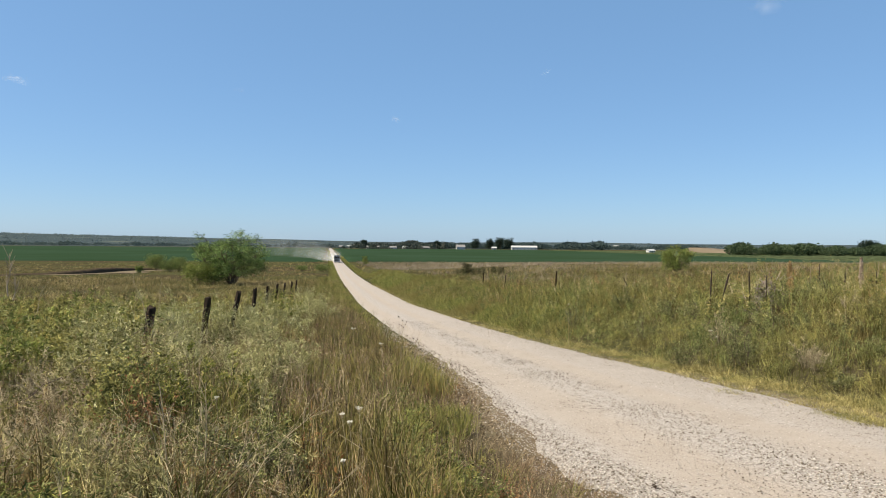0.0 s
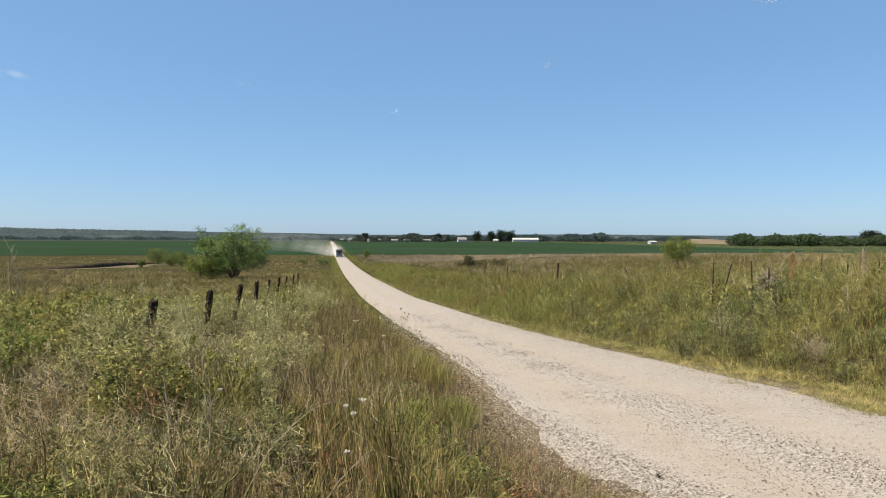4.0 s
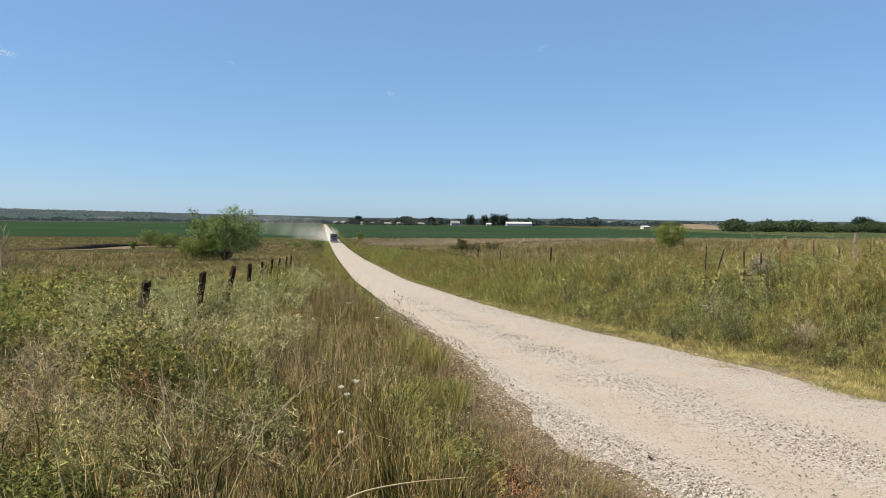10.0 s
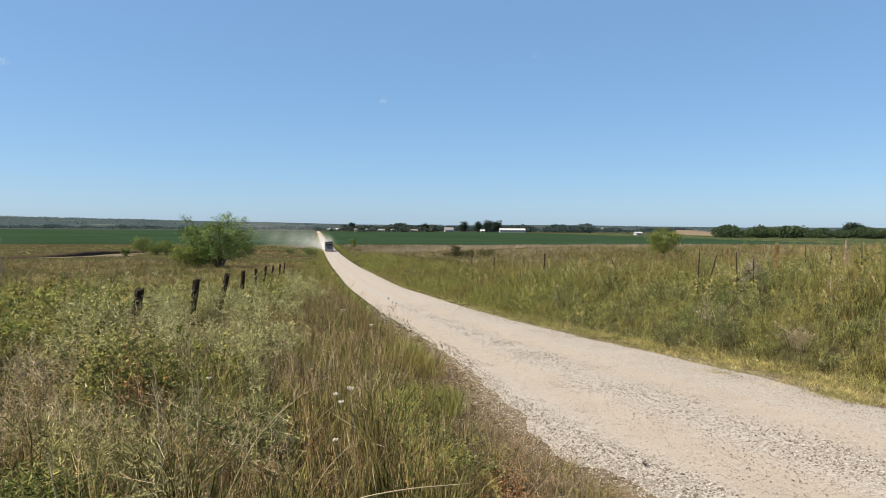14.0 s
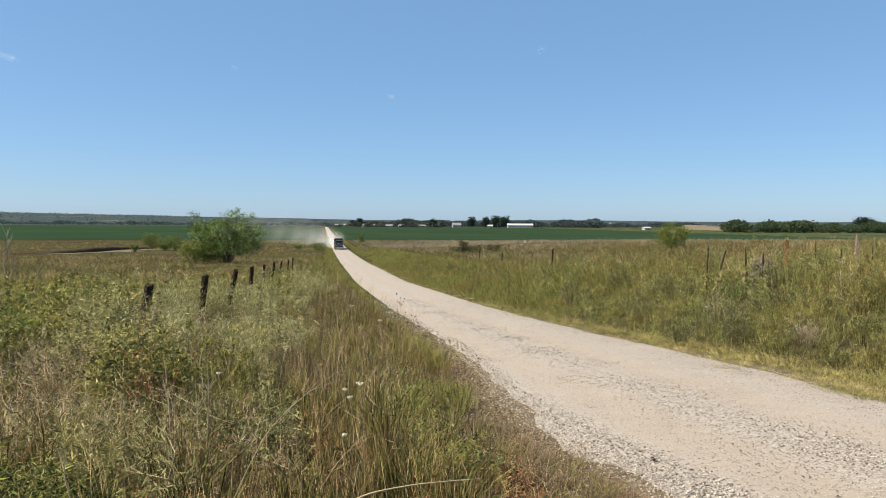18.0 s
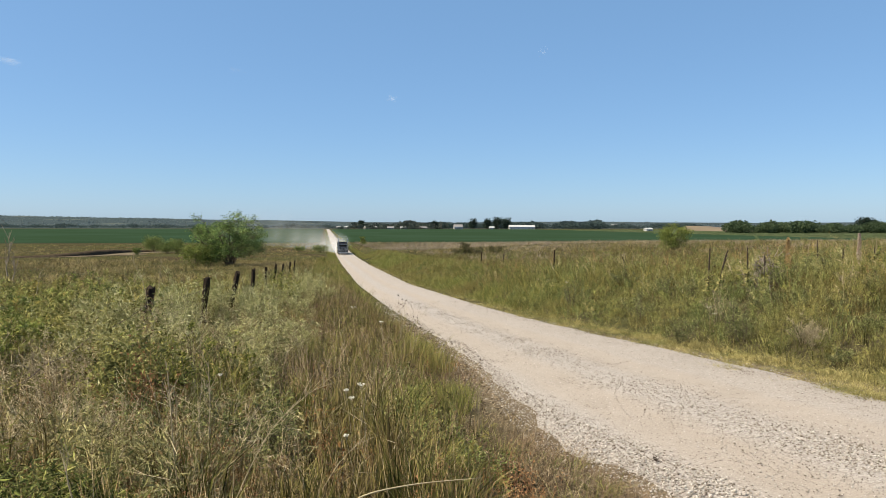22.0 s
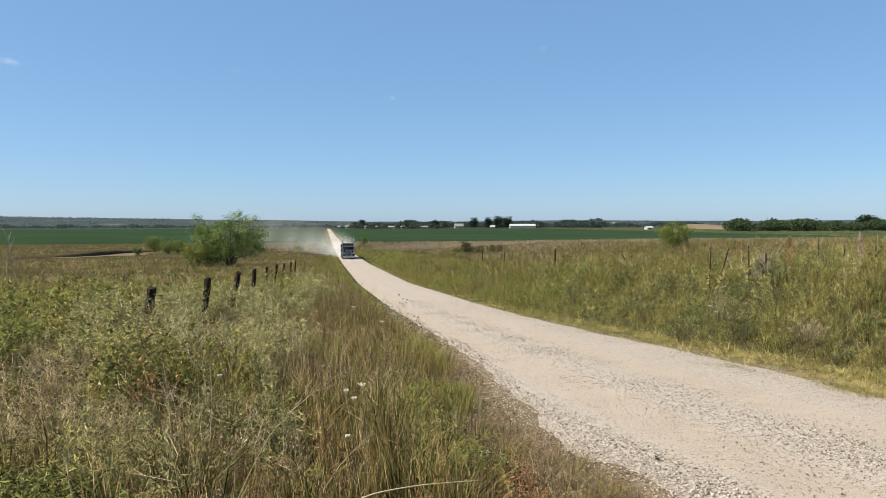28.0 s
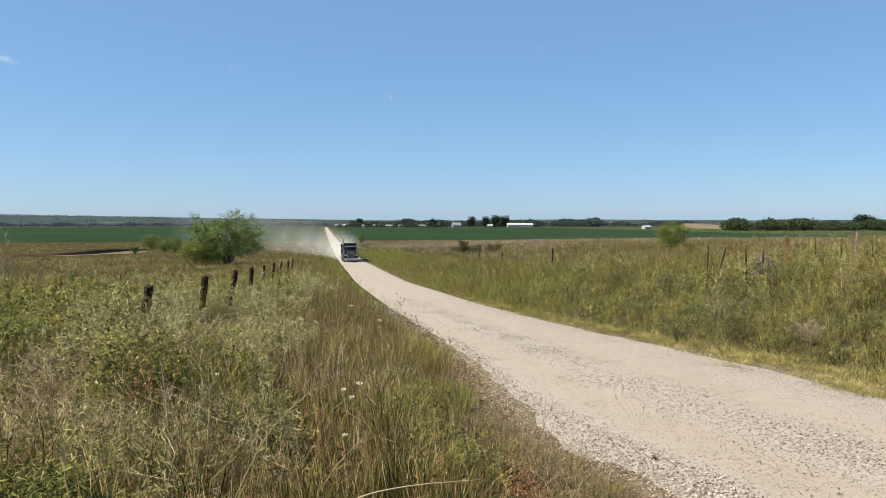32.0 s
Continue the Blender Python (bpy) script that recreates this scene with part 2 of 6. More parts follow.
m_crop = leafy("soybean_leaves", [(0.0, (0.018, 0.037, 0.019)), (1.0, (0.024, 0.044, 0.023))], (0.027, 0.05, 0.03), 0.012, 0.1, 0.9, 0.0)
m_pasture = leafy("pasture_grass", [(0.0, (0.04, 0.056, 0.0272)), (1.0, (0.06, 0.0768, 0.0368))], (0.068, 0.0784, 0.0416), 0.01, 0.1, 0.9, 0.0, clump=0.2)
m_stubble = leafy("stubble", [(0.0, (0.13, 0.102, 0.071)), (1.0, (0.163, 0.133, 0.096))], (0.111, 0.0896, 0.0638), 0.01, 0.1)
m_dry = leafy("dry_grass", [(0.0, (0.0666, 0.0417, 0.0208)), (0.4, (0.184, 0.133, 0.0666)), (0.75, (0.317, 0.25, 0.138)), (1.0, (0.467, 0.392, 0.25))], (0.208, 0.155, 0.075), 0.6, 0.12, clump=5.0)
m_green = leafy("green_grass", [(0.0, (0.0193, 0.0236, 0.00703)), (0.5, (0.105, 0.109, 0.0266)), (1.0, (0.247, 0.218, 0.0742))], (0.193, 0.143, 0.061), 0.55, 0.12, clump=3.5)
m_weed = leafy("weed_leaves", [(0.0, (0.0314, 0.047, 0.0157)), (0.6, (0.123, 0.151, 0.047)), (1.0, (0.263, 0.28, 0.112))], (0.235, 0.202, 0.0694), 0.4, 0.12, clump=4.5)
m_sage = leafy("sage_leaves", [(0.0, (0.0792, 0.0912, 0.0331)), (0.5, (0.275, 0.278, 0.115)), (1.0, (0.572, 0.546, 0.285))], (0.264, 0.204, 0.0846), 0.8, 0.12, clump=2.6)
m_rust = leafy("rusty_leaves", [(0.0, (0.147, 0.0666, 0.0333)), (0.5, (0.244, 0.126, 0.0592)), (1.0, (0.34, 0.222, 0.111))], None, clump=5.0)
m_twig = leafy("dead_twigs", [(0.0, (0.187, 0.151, 0.0933)), (0.5, (0.355, 0.295, 0.186)), (1.0, (0.572, 0.483, 0.315))], None, through_light=0.05)
m_yellow = leafy("yellow_weed_leaves", [(0.0, (0.0727, 0.0991, 0.0237)), (0.6, (0.244, 0.278, 0.074)), (1.0, (0.349, 0.354, 0.138))], (0.357, 0.278, 0.0925), 0.9, 0.25, clump=4.0)
m_verge = leafy("short_verge_grass", [(0.0, (0.164, 0.134, 0.0456)), (0.5, (0.317, 0.269, 0.101)), (1.0, (0.547, 0.473, 0.218))], (0.164, 0.172, 0.0547), 0.7, 0.2, clump=4.0)
m_umber = leafy("brown_grass", [(0.0, (0.139, 0.108, 0.0454)), (0.5, (0.308, 0.239, 0.105)), (1.0, (0.586, 0.468, 0.221))], (0.098, 0.102, 0.0325), 0.05, 0.2)
m_knap = leafy("dark_seed_stems", [(0.0, (0.024, 0.016, 0.0104)), (0.6, (0.06, 0.04, 0.024)), (1.0, (0.16, 0.112, 0.068))], None, through_light=0.05)
m_russet = leafy("russet_grass", [(0.0, (0.0579, 0.0412, 0.0232)), (0.5, (0.174, 0.129, 0.0773)), (0.85, (0.309, 0.239, 0.148)), (1.0, (0.489, 0.399, 0.264))], (0.193, 0.122, 0.0773), 0.5, 0.12)
m_litter = leafy("leaf_litter", [(0.0, (0.04, 0.028, 0.018)), (0.45, (0.13, 0.096, 0.06)), (0.8, (0.26, 0.2, 0.13)), (1.0, (0.42, 0.34, 0.23))], None, through_light=0.1)
m_tree = leafy("tree_leaves", [(0.0, (0.048, 0.072, 0.0208)), (0.6, (0.132, 0.172, 0.048)), (1.0, (0.264, 0.288, 0.1))], None)
m_woods = leafy("woods_leaves", [(0.0, (0.0208, 0.0336, 0.0256)), (0.7, (0.0336, 0.0496, 0.0368)), (1.0, (0.0496, 0.0672, 0.0448))], None, through_light=0.3, rough=0.9, gloss=0.0)
m_bark = plain("bark", (0.0962, 0.074, 0.0518), 0.9, 0, 0.4, 12)
m_post = plain("weathered_post", (0.03, 0.022, 0.016), 0.95, 0, 0.5, 18, 0.05)
m_white = plain("white_siding", (0.473, 0.467, 0.449), 0.6, 0, 0.06)
m_roof = plain("grey_roof", (0.182, 0.176, 0.17), 0.7, 0, 0.15)

# ======== ground, road, fields ========
half_x = np.concatenate([np.arange(0, 24, 0.45), spread(24, 4600, 0.6, 1.1)[1:]])
xs = np.sort(np.concatenate([ROAD_X + half_x, ROAD_X - half_x[1:]]))
ys = np.concatenate([-spread(0.4, 600, 0.6, 1.2)[::-1], np.arange(0, 40, 0.5), spread(40, 4500, 0.6, 1.06)])
tagged(sheet("ground", xs, ys, lambda X, Y: ground_z(X, Y) - 0.05 * (np.abs(X - ROAD_X) < 2.0), m_ground), "rolling dry late-summer meadow soil reaching haze-tinted wooded hills", "ground", kind="structure")

r_us = np.linspace(-HALF - 0.35, HALF + 0.35, 25)
r_ys = np.concatenate([np.arange(-40, 60, 0.35), spread(60, 1650, 0.6, 1.03)])


def road_z(X, Y):
    u = X - ROAD_X
    crown = 0.05 * (1 - (u / HALF) ** 2)
    ruts = -0.025 * np.exp(-((np.abs(u + 0.9) - 0.85) / 0.32) ** 2)
    edge = -0.12 * ease((np.abs(u) - HALF + 0.1) / 0.45)
    return profile(Y) + 0.02 + crown + ruts + edge + 0.008 * waves(X, Y, 0.5, 8)


road = sheet("road", ROAD_X + r_us, r_ys, road_z, m_road)
for v in road.data.vertices:  # gravel spills unevenly over the edges
    u = v.co.x - ROAD_X
    if u > 0.9:
        v.co.x -= (u - 0.9) / 1.77 * (0.5 * (1 - 0.6 * float(ease((v.co.y - 25) / 40))) + 1.1 * float(narrow(v.co.y)))
    if abs(u) > 1.9:
        k = (abs(u) - 1.9) / 0.75 * (1 - float(ease((v.co.y - 16) / 24)))
        v.co.x += -float(flare(v.co.y)) * max(0.0, -u - 1.2) / 1.25 if u < 0 else 0.0
        v.co.x += k * (0.13 * float(waves(v.co.y, u, 0.3, 71)) + 0.06 * float(waves(v.co.y, u, 1.6, 72)) + (0.1 if u < 0 else 0.0))
rim = road.data.attributes.new("rim", "FLOAT", "POINT")
rim.data.foreach_set("value", np.tile(np.clip((np.abs(r_us) - 2.15) / 0.6, 0, 1) * np.where(r_us < 0, 1.0, 0.8), len(r_ys)).astype(np.float32))
tagged(road, "pale limestone gravel road with tan wheel tracks", "road", kind="structure")


def field(name, x0, x1, y0, y1, mat, tall, label):
    """A crop standing as a low bumpy mass with rows and with sides down to the soil."""
    fx = np.linspace(x0, x1, 90)
    fy = np.concatenate([np.linspace(y0, y0 + 60, 40), np.linspace(y0 + 62, y1, 90)])
    def top(X, Y):
        edge = np.minimum(np.minimum(X - x0, x1 - X), np.minimum(Y - y0, y1 - Y))
        return ground_z(X, Y) - 0.3 + (tall + 0.3) * ease(edge / 1.5 + 0.0) + 0.12 * waves(X, Y, 2.5, 11) + 0.1 * np.random.RandomState(3).uniform(-1, 1, X.shape)
    return tagged(sheet(name, fx, fy, top, mat), label, "crop field", kind="stuff")


field("crop_field", ROAD_X - 1100, ROAD_X - 3.6, 338, 1080, m_crop, 0.85, "dark green soybean field beside the road")
field("crop_field", ROAD_X + 3.8, ROAD_X + 300, 342, 1010, m_crop, 0.85, "dark green soybean field beside the road")

field("pasture", ROAD_X + 306, ROAD_X + 1500, 300, 1030, m_pasture, 0.25, "pale green pasture beyond the soybean field")

# ======== plants: builders ========
HEADING = radians(9.62)
TILT = radians(-2.24)
RNG = np.random.RandomState(42)


def place(across, ahead):
    """Plan coordinates of a spot so far to the right of, and ahead along, the middle line of sight."""
    return across * math.cos(HEADING) + ahead * math.sin(HEADING), -across * math.sin(HEADING) + ahead * math.cos(HEADING)


def spot(right, ahead):
    """The same, with the offset as a ratio of the distance ahead."""
    return place(right * ahead, ahead)


def polar(n, near, far, power=0.0, wide=39.0):
    """Places in a fan before the standpoint, thinning with distance."""
    d = near * (far / near) ** (RNG.uniform(0, 1, n) ** (1 + power))
    a = HEADING + np.radians(RNG.uniform(-wide, wide, n))
    return d * np.sin(a), d * np.cos(a), d


def blades(x, y, z, h, w, lean=0.35, droop=0.5, way=None, single=False):
    """Bent blades of three triangles each. way: the bearings to which they lean."""
    n = len(x)
    az = RNG.uniform(0, 6.283, n)
    side = np.stack([np.cos(az), np.sin(az), 0 * az], 1)
    la = RNG.uniform(0, 6.283, n) if way is None else way
    amount = h * lean * RNG.uniform(0.1, 1.0, n)
    bend = np.stack([np.cos(la), np.sin(la), 0 * la], 1) * amount[:, None]
    base = np.stack([x, y, z], 1)
    mid = base + bend * 0.35
    mid[:, 2] += h * 0.55
    tip = base + bend * (1 + droop)
    tip[:, 2] += h * RNG.uniform(0.8, 1.0, n)
    w = np.broadcast_to(np.asarray(w, float), (n,))[:, None] * 0.5
    if single:
        return np.stack([base - side * w, base + side * w, tip], 1).reshape(-1, 3), np.arange(n * 3).reshape(-1, 3)
    V = np.stack([base - side * w, base + side * w, mid + side * w * 0.8, mid - side * w * 0.8, tip], 1)
    i = np.arange(n)[:, None] * 5
    T = np.concatenate([i + [0, 1, 2], i + [0, 2, 3], i + [3, 2, 4]], 0)
    return V.reshape(-1, 3), T


def sticks(a, b, w):
    """Thin straight twigs from a to b, each a slim three-sided spike."""
    n = len(a)
    d = b - a
    e = np.cross(d, RNG.normal(size=(n, 3)))
    e /= np.linalg.norm(e, axis=1)[:, None] + 1e-9
    k = np.cross(d, e)
    k /= np.linalg.norm(k, axis=1)[:, None] + 1e-9
    w = np.broadcast_to(np.asarray(w, float), (n,))[:, None] * 0.5
    V = np.stack([a + e * w, a - e * w * 0.5 + k * w * 0.87, a - e * w * 0.5 - k * w * 0.87, b], 1)
    i = np.arange(n)[:, None] * 4
    return V.reshape(-1, 3), np.concatenate([i + [0, 1, 3], i + [1, 2, 3], i + [2, 0, 3]], 0)


def leaves(c, size, flat=0.5, slim=0.45, along=None, single=False):
    """Small pointed leaves of two triangles, folded at the rib, at the places c."""
    n = len(c)
    d = RNG.normal(size=(n, 3))
    d[:, 2] *= flat
    if along is not None:
        d = along + d * 0.45
    d /= np.linalg.norm(d, axis=1)[:, None] + 1e-9
    e = np.cross(d, RNG.normal(size=(n, 3)))
    e /= np.linalg.norm(e, axis=1)[:, None] + 1e-9
    k = np.cross(d, e)
    size = np.broadcast_to(np.asarray(size, float), (n,)).reshape(-1, 1)
    a, b = c - d * size * 0.5, c + d * size * 0.5
    l = c + e * size * slim * 0.5 + k * size * 0.08
    r = c - e * size * slim * 0.5 + k * size * 0.08
    if single:
        return np.stack([a, (l + b) / 2, (r + b) / 2], 1).reshape(-1, 3), np.arange(n * 3).reshape(-1, 3)
    V = np.stack([a, l, b, r], 1)
    i = np.arange(n)[:, None] * 4
    return V.reshape(-1, 3), np.concatenate([i + [0, 1, 2], i + [0, 2, 3]], 0)


def gather(pieces):
    V, T, at = [], [], 0
    for v, t in pieces:
        V.append(v)
        T.append(t + at)
        at += len(v)
    return np.concatenate(V), np.concatenate(T)


def stuff(name, pieces, mat, label, category):
    V, T = gather(pieces)
    return tagged(new(name, mesh_of(name, V, T, mat)), label, category, kind="stuff")


EDGE = HALF + 0.22
HOLES = [(-0.345, 6.6, 0.36), (-0.315, 6.9, 0.3), (-0.6, 7.4, 0.4), (-0.27, 6.2, 0.2), (-0.46, 7.6, 0.25), (-0.2, 7.0, 0.2), (-0.5, 4.9, 0.2)]  # dark gaps between the weeds
GULLY = [(-0.63, 116), (-0.59, 122), (-0.54, 131), (-0.5, 141), (-0.475, 150), (-0.455, 160), (-0.435, 170), (-0.41, 180)]  # offset ratio, distance ahead
_t = np.linspace(0, len(GULLY) - 1, 90)
_q = np.interp(_t, range(len(GULLY)), [g[0] for g in GULLY])
_d = np.interp(_t, range(len(GULLY)), [g[1] for g in GULLY])
LINE = np.stack(place(_q * _d, _d), 1) + np.stack([waves(_t, 0 * _t, 0.35, 61), 0 * _t], 1) * 0.8
ALONG = np.gradient(LINE, axis=0)
ALONG = np.stack([np.convolve(np.pad(ALONG[:, k], 6, mode="edge"), np.ones(13) / 13, "valid") for k in (0, 1)], 1)
ALONG /= np.linalg.norm(ALONG, axis=1)[:, None]
OUT = np.stack([-ALONG[:, 1], ALONG[:, 0]], 1)  # away from the road


def gully_side(x, y):
    """How far a place lies beyond the gully's edge (less than 0: before it); -99 far from it."""
    out = np.full(len(x), -99.0)
    near = np.nonzero((y > 85) & (y < 225) & (x < -20) & (x > -90))[0]
    if len(near):
        dx, dy = x[near, None] - LINE[None, :, 0], y[near, None] - LINE[None, :, 1]
        k = np.argmin(dx * dx + dy * dy, 1)
        r = np.arange(len(near))
        along = np.abs(dx[r, k] * ALONG[k, 0] + dy[r, k] * ALONG[k, 1])
        out[near] = np.where(along < 3, dx[r, k] * OUT[k, 0] + dy[r, k] * OUT[k, 1], -99.0)
    return out


def scatter(n, near, far, lo, hi, power=0.0, patch=None, wide=39.0):
    """Places between two lines along the road; patch: (scale, seed, least) keeps only part of them, in drifts."""
    x, y, d = polar(n, near, far, power, wide)
    u = x - ROAD_X
    u = u + np.where(u < -1.5, flare(y), 0.0)
    if hi < 0:  # hardly anything grows on the strip of litter next to the gravel
        u = u + 0.6 * (1 - ease((y - 4.6) / 2.0))
    ok = (u > lo) & (u < hi)
    off = gully_side(x, y)
    ok &= ~((off > -7) & (off < 0.6) & (RNG.uniform(0, 1, n) < 0.97)) & ~((off > -22) & (off <= -9) & (RNG.uniform(0, 1, n) < 0.6))  # bare soil before the gully's bank
    hole = waves(x, y, 0.16, 77) + 0.6 * waves(x, y, 0.5, 78) > 0.62
    ok &= ~(hole & (d < 26) & (np.abs(u) > EDGE + 0.9) & (RNG.uniform(0, 1, n) < 0.85))
    for right, far_off, radius in HOLES:
        hx, hy = spot(right, far_off)
        ok &= np.hypot(x - hx, y - hy) > radius * RNG.uniform(0.7, 1.1, n)
    if patch:
        ok &= waves(x, y, patch[0], patch[1]) + RNG.normal(size=n) * 0.15 > patch[2]
    return x[ok], y[ok], d[ok]


def lane(n, near, far, lo, hi, patch=None):
    """Places in a strip along the road, thinning with distance."""
    y = near * (far / near) ** RNG.uniform(0, 1, n)
    u = RNG.uniform(lo, hi, n)
    x = ROAD_X + u - np.where(u < -1.5, flare(y), 0.0)
    if patch:
        ok = waves(x, y, patch[0], patch[1]) + RNG.normal(size=n) * 0.15 > patch[2]
        x, y = x[ok], y[ok]
    return x, y, np.hypot(x, y)


def drifts(*spots):
    """Places in round drifts: (right, ahead, radius, plants) each."""
    xs_, ys_ = [], []
    for right, ahead, radius, n in spots:
        x, y = spot(right, ahead)
        a, r = RNG.uniform(0, 6.283, n), radius * np.sqrt(RNG.uniform(0, 1, n)) * RNG.uniform(0.6, 1.1, n)
        xs_.append(x + np.cos(a) * r)
        ys_.append(y + np.sin(a) * r)
    x, y = np.concatenate(xs_), np.concatenate(ys_)
    ok = np.ones(len(x), bool)
    for right, far_off, radius in HOLES:
        hx, hy = spot(right, far_off)
        ok &= np.hypot(x - hx, y - hy) > radius * 0.9
    return x[ok], y[ok], np.hypot(x, y)[ok]


def random_drifts(n, near, far, lo, hi, radius, plants):
    """Many small drifts strewn over a stretch of meadow."""
    x, y, d = scatter(n, near, far, lo, hi)
    k = RNG.randint(plants[0], plants[1], len(x))
    r = np.repeat(RNG.uniform(radius[0], radius[1], len(x)) * np.maximum(1, d / 9), k) * np.sqrt(RNG.uniform(0, 1, k.sum()))
    a = RNG.uniform(0, 6.283, k.sum())
    x, y = np.repeat(x, k) + np.cos(a) * r, np.repeat(y, k) + np.sin(a) * r
    return x, y, np.hypot(x, y)


def widen(d, near=5.0, power=0.76):
    return np.maximum(1.0, (d / near) ** power)


def edge_low(x):
    """Plants stay low next to the gravel."""
    return 0.35 + 0.65 * ease((np.abs(x - ROAD_X) - HALF - 0.1) / 1.0)


def uneven(x, y, seed):
    """Plants stand in taller clumps with low hollows between them."""
    k = waves(x, y, 0.13, seed) + 0.8 * waves(x, y, 0.4, seed + 1) + 0.7 * waves(x, y, 1.3, seed + 2)
    return 0.38 + 0.82 * ease(0.5 + 0.5 * k)


def tufts(where, count, h, w, lean=0.5, radius=0.06):
    """Tufts of grass: blades that lean out from one root."""
    x, y, d = where
    s = widen(d)
    tall = RNG.uniform(h[0], h[1], len(x)) * 1.15 * uneven(x, y, 21) * edge_low(x)
    rep = lambda v: np.repeat(v, count)
    a = RNG.uniform(0, 6.283, len(x) * count)
    r = radius * rep(np.minimum(s, 6)) * np.sqrt(RNG.uniform(0, 1, len(a)))
    bx, by = rep(x) + np.cos(a) * r, rep(y) + np.sin(a) * r
    hh = rep(tall) * RNG.uniform(0.55, 1.1, len(a))
    ww = RNG.uniform(w[0], w[1], len(a)) * rep(s)
    a = a + RNG.normal(size=len(a)) * 0.5
    far = rep(d) > 17
    bz = ground_z(bx, by) - 0.02
    return gather([blades(bx[k], by[k], bz[k], hh[k], ww[k], lean, 0.6, a[k], one) for k, one in ((~far, False), (far, True))])


def straws(where, h, w, heads=5, head=0.04):
    """Single straws with a loose seed head."""
    x, y, d = where
    s = widen(d)
    hh = RNG.uniform(h[0], h[1], len(x)) * (0.3 + 0.7 * uneven(x, y, 21)) * edge_low(x)
    base = np.stack([x, y, ground_z(x, y)], 1)
    a = RNG.uniform(0, 6.283, len(x))
    top = base + np.stack([np.cos(a) * hh * 0.22, np.sin(a) * hh * 0.22, hh], 1) * RNG.uniform(0.7, 1, (len(x), 1))
    stem = sticks(base, top, RNG.uniform(w[0], w[1], len(x)) * s)
    t = RNG.uniform(0.8, 1.02, (len(x), heads, 1))
    c = base[:, None] + (top - base)[:, None] * t + RNG.normal(size=(len(x), heads, 3)) * 0.01 * np.minimum(s, 3)[:, None, None]
    return gather([stem, leaves(c.reshape(-1, 3), np.repeat(head * np.minimum(s, 4), heads) * RNG.uniform(0.5, 1.1, len(x) * heads), 1.6, 0.3)])


def weeds(where, h, leaf, count, out=0.13, slim=0.45, stems=3):
    """Branching leafy weeds: a few stems from one root, each with its leaves."""
    x, y, d = where
    s = widen(d, 8.0, 0.75)
    hh = RNG.uniform(h[0], h[1], len(x)) * 1.1 * uneven(x, y, 31) * edge_low(x)
    rep = lambda v: np.repeat(v, stems)
    a = RNG.uniform(0, 6.283, len(x) * stems)
    base = np.stack([rep(x), rep(y), rep(ground_z(x, y))], 1)
    reach = rep(hh) * RNG.uniform(0.05, 0.5, len(a))
    top = base + np.stack([np.cos(a) * reach, np.sin(a) * reach, rep(hh) * RNG.uniform(0.55, 1.05, len(a))], 1)
    wood = sticks(base, top, 0.006 * rep(s))
    t = RNG.uniform(0.12, 1.05, (len(a), count, 1)) ** 0.8
    r = out * (1.2 - 0.95 * t) * np.minimum(rep(s), 2.2)[:, None, None]
    c = base[:, None] + (top - base)[:, None] * t + RNG.normal(size=(len(a), count, 3)) * r * 0.6
    size = (RNG.uniform(leaf[0], leaf[1], (len(a), count)) * rep(s)[:, None] * (1.25 - 0.6 * t[..., 0])).ravel()
    return gather([wood, leaves(c.reshape(-1, 3), size, 0.6, slim)])


def sprays(where, h, reach, leaf, stems=5, shoots=7, count=6, slim=0.2):
    """Tall feathery weeds: stems with rising side shoots, narrow leaves along the shoots."""
    x, y, d = where
    s = widen(d, 9.0, 0.52)
    hh = RNG.uniform(h[0], h[1], len(x)) * 1.2 * uneven(x, y, 33) * edge_low(x)
    rep = lambda v, k: np.repeat(v, k, axis=0)
    a = RNG.uniform(0, 6.283, len(x) * stems)
    hs, ss = rep(hh, stems), rep(s, stems)
    base = rep(np.stack([x, y, ground_z(x, y)], 1), stems)
    out = hs * RNG.uniform(0.1, 0.6, len(a))
    top = base + np.stack([np.cos(a) * out, np.sin(a) * out, hs * RNG.uniform(0.6, 1.05, len(a))], 1)
    wood = sticks(base, top, 0.006 * ss)
    t = RNG.uniform(0.3, 1.0, (len(a) * shoots, 1))
    p = rep(base, shoots) + rep(top - base, shoots) * t
    b = RNG.uniform(0, 6.283, len(p))
    way = np.stack([np.cos(b), np.sin(b), RNG.uniform(0.2, 1.3, len(p))], 1)
    way /= np.linalg.norm(way, axis=1)[:, None]
    q = p + way * (RNG.uniform(reach[0], reach[1], len(p)) * (1.3 - t[:, 0]))[:, None]
    side = sticks(p, q, 0.0045 * rep(ss, shoots))
    f = RNG.uniform(0.1, 1.05, (len(p) * count, 1))
    c = rep(p, count) + rep(q - p, count) * f
    size = RNG.uniform(leaf[0], leaf[1], len(c)) * rep(ss, shoots * count)
    c = c + RNG.normal(size=c.shape) * size[:, None] * 0.35
    way, far = rep(way, count), rep(rep(d, stems), shoots * count) > 15
    return gather([wood, side, leaves(c[~far], size[~far], 1.0, slim, way[~far]), leaves(c[far], size[far] * 1.1, 1.0, slim * 1.3, way[far], True)])


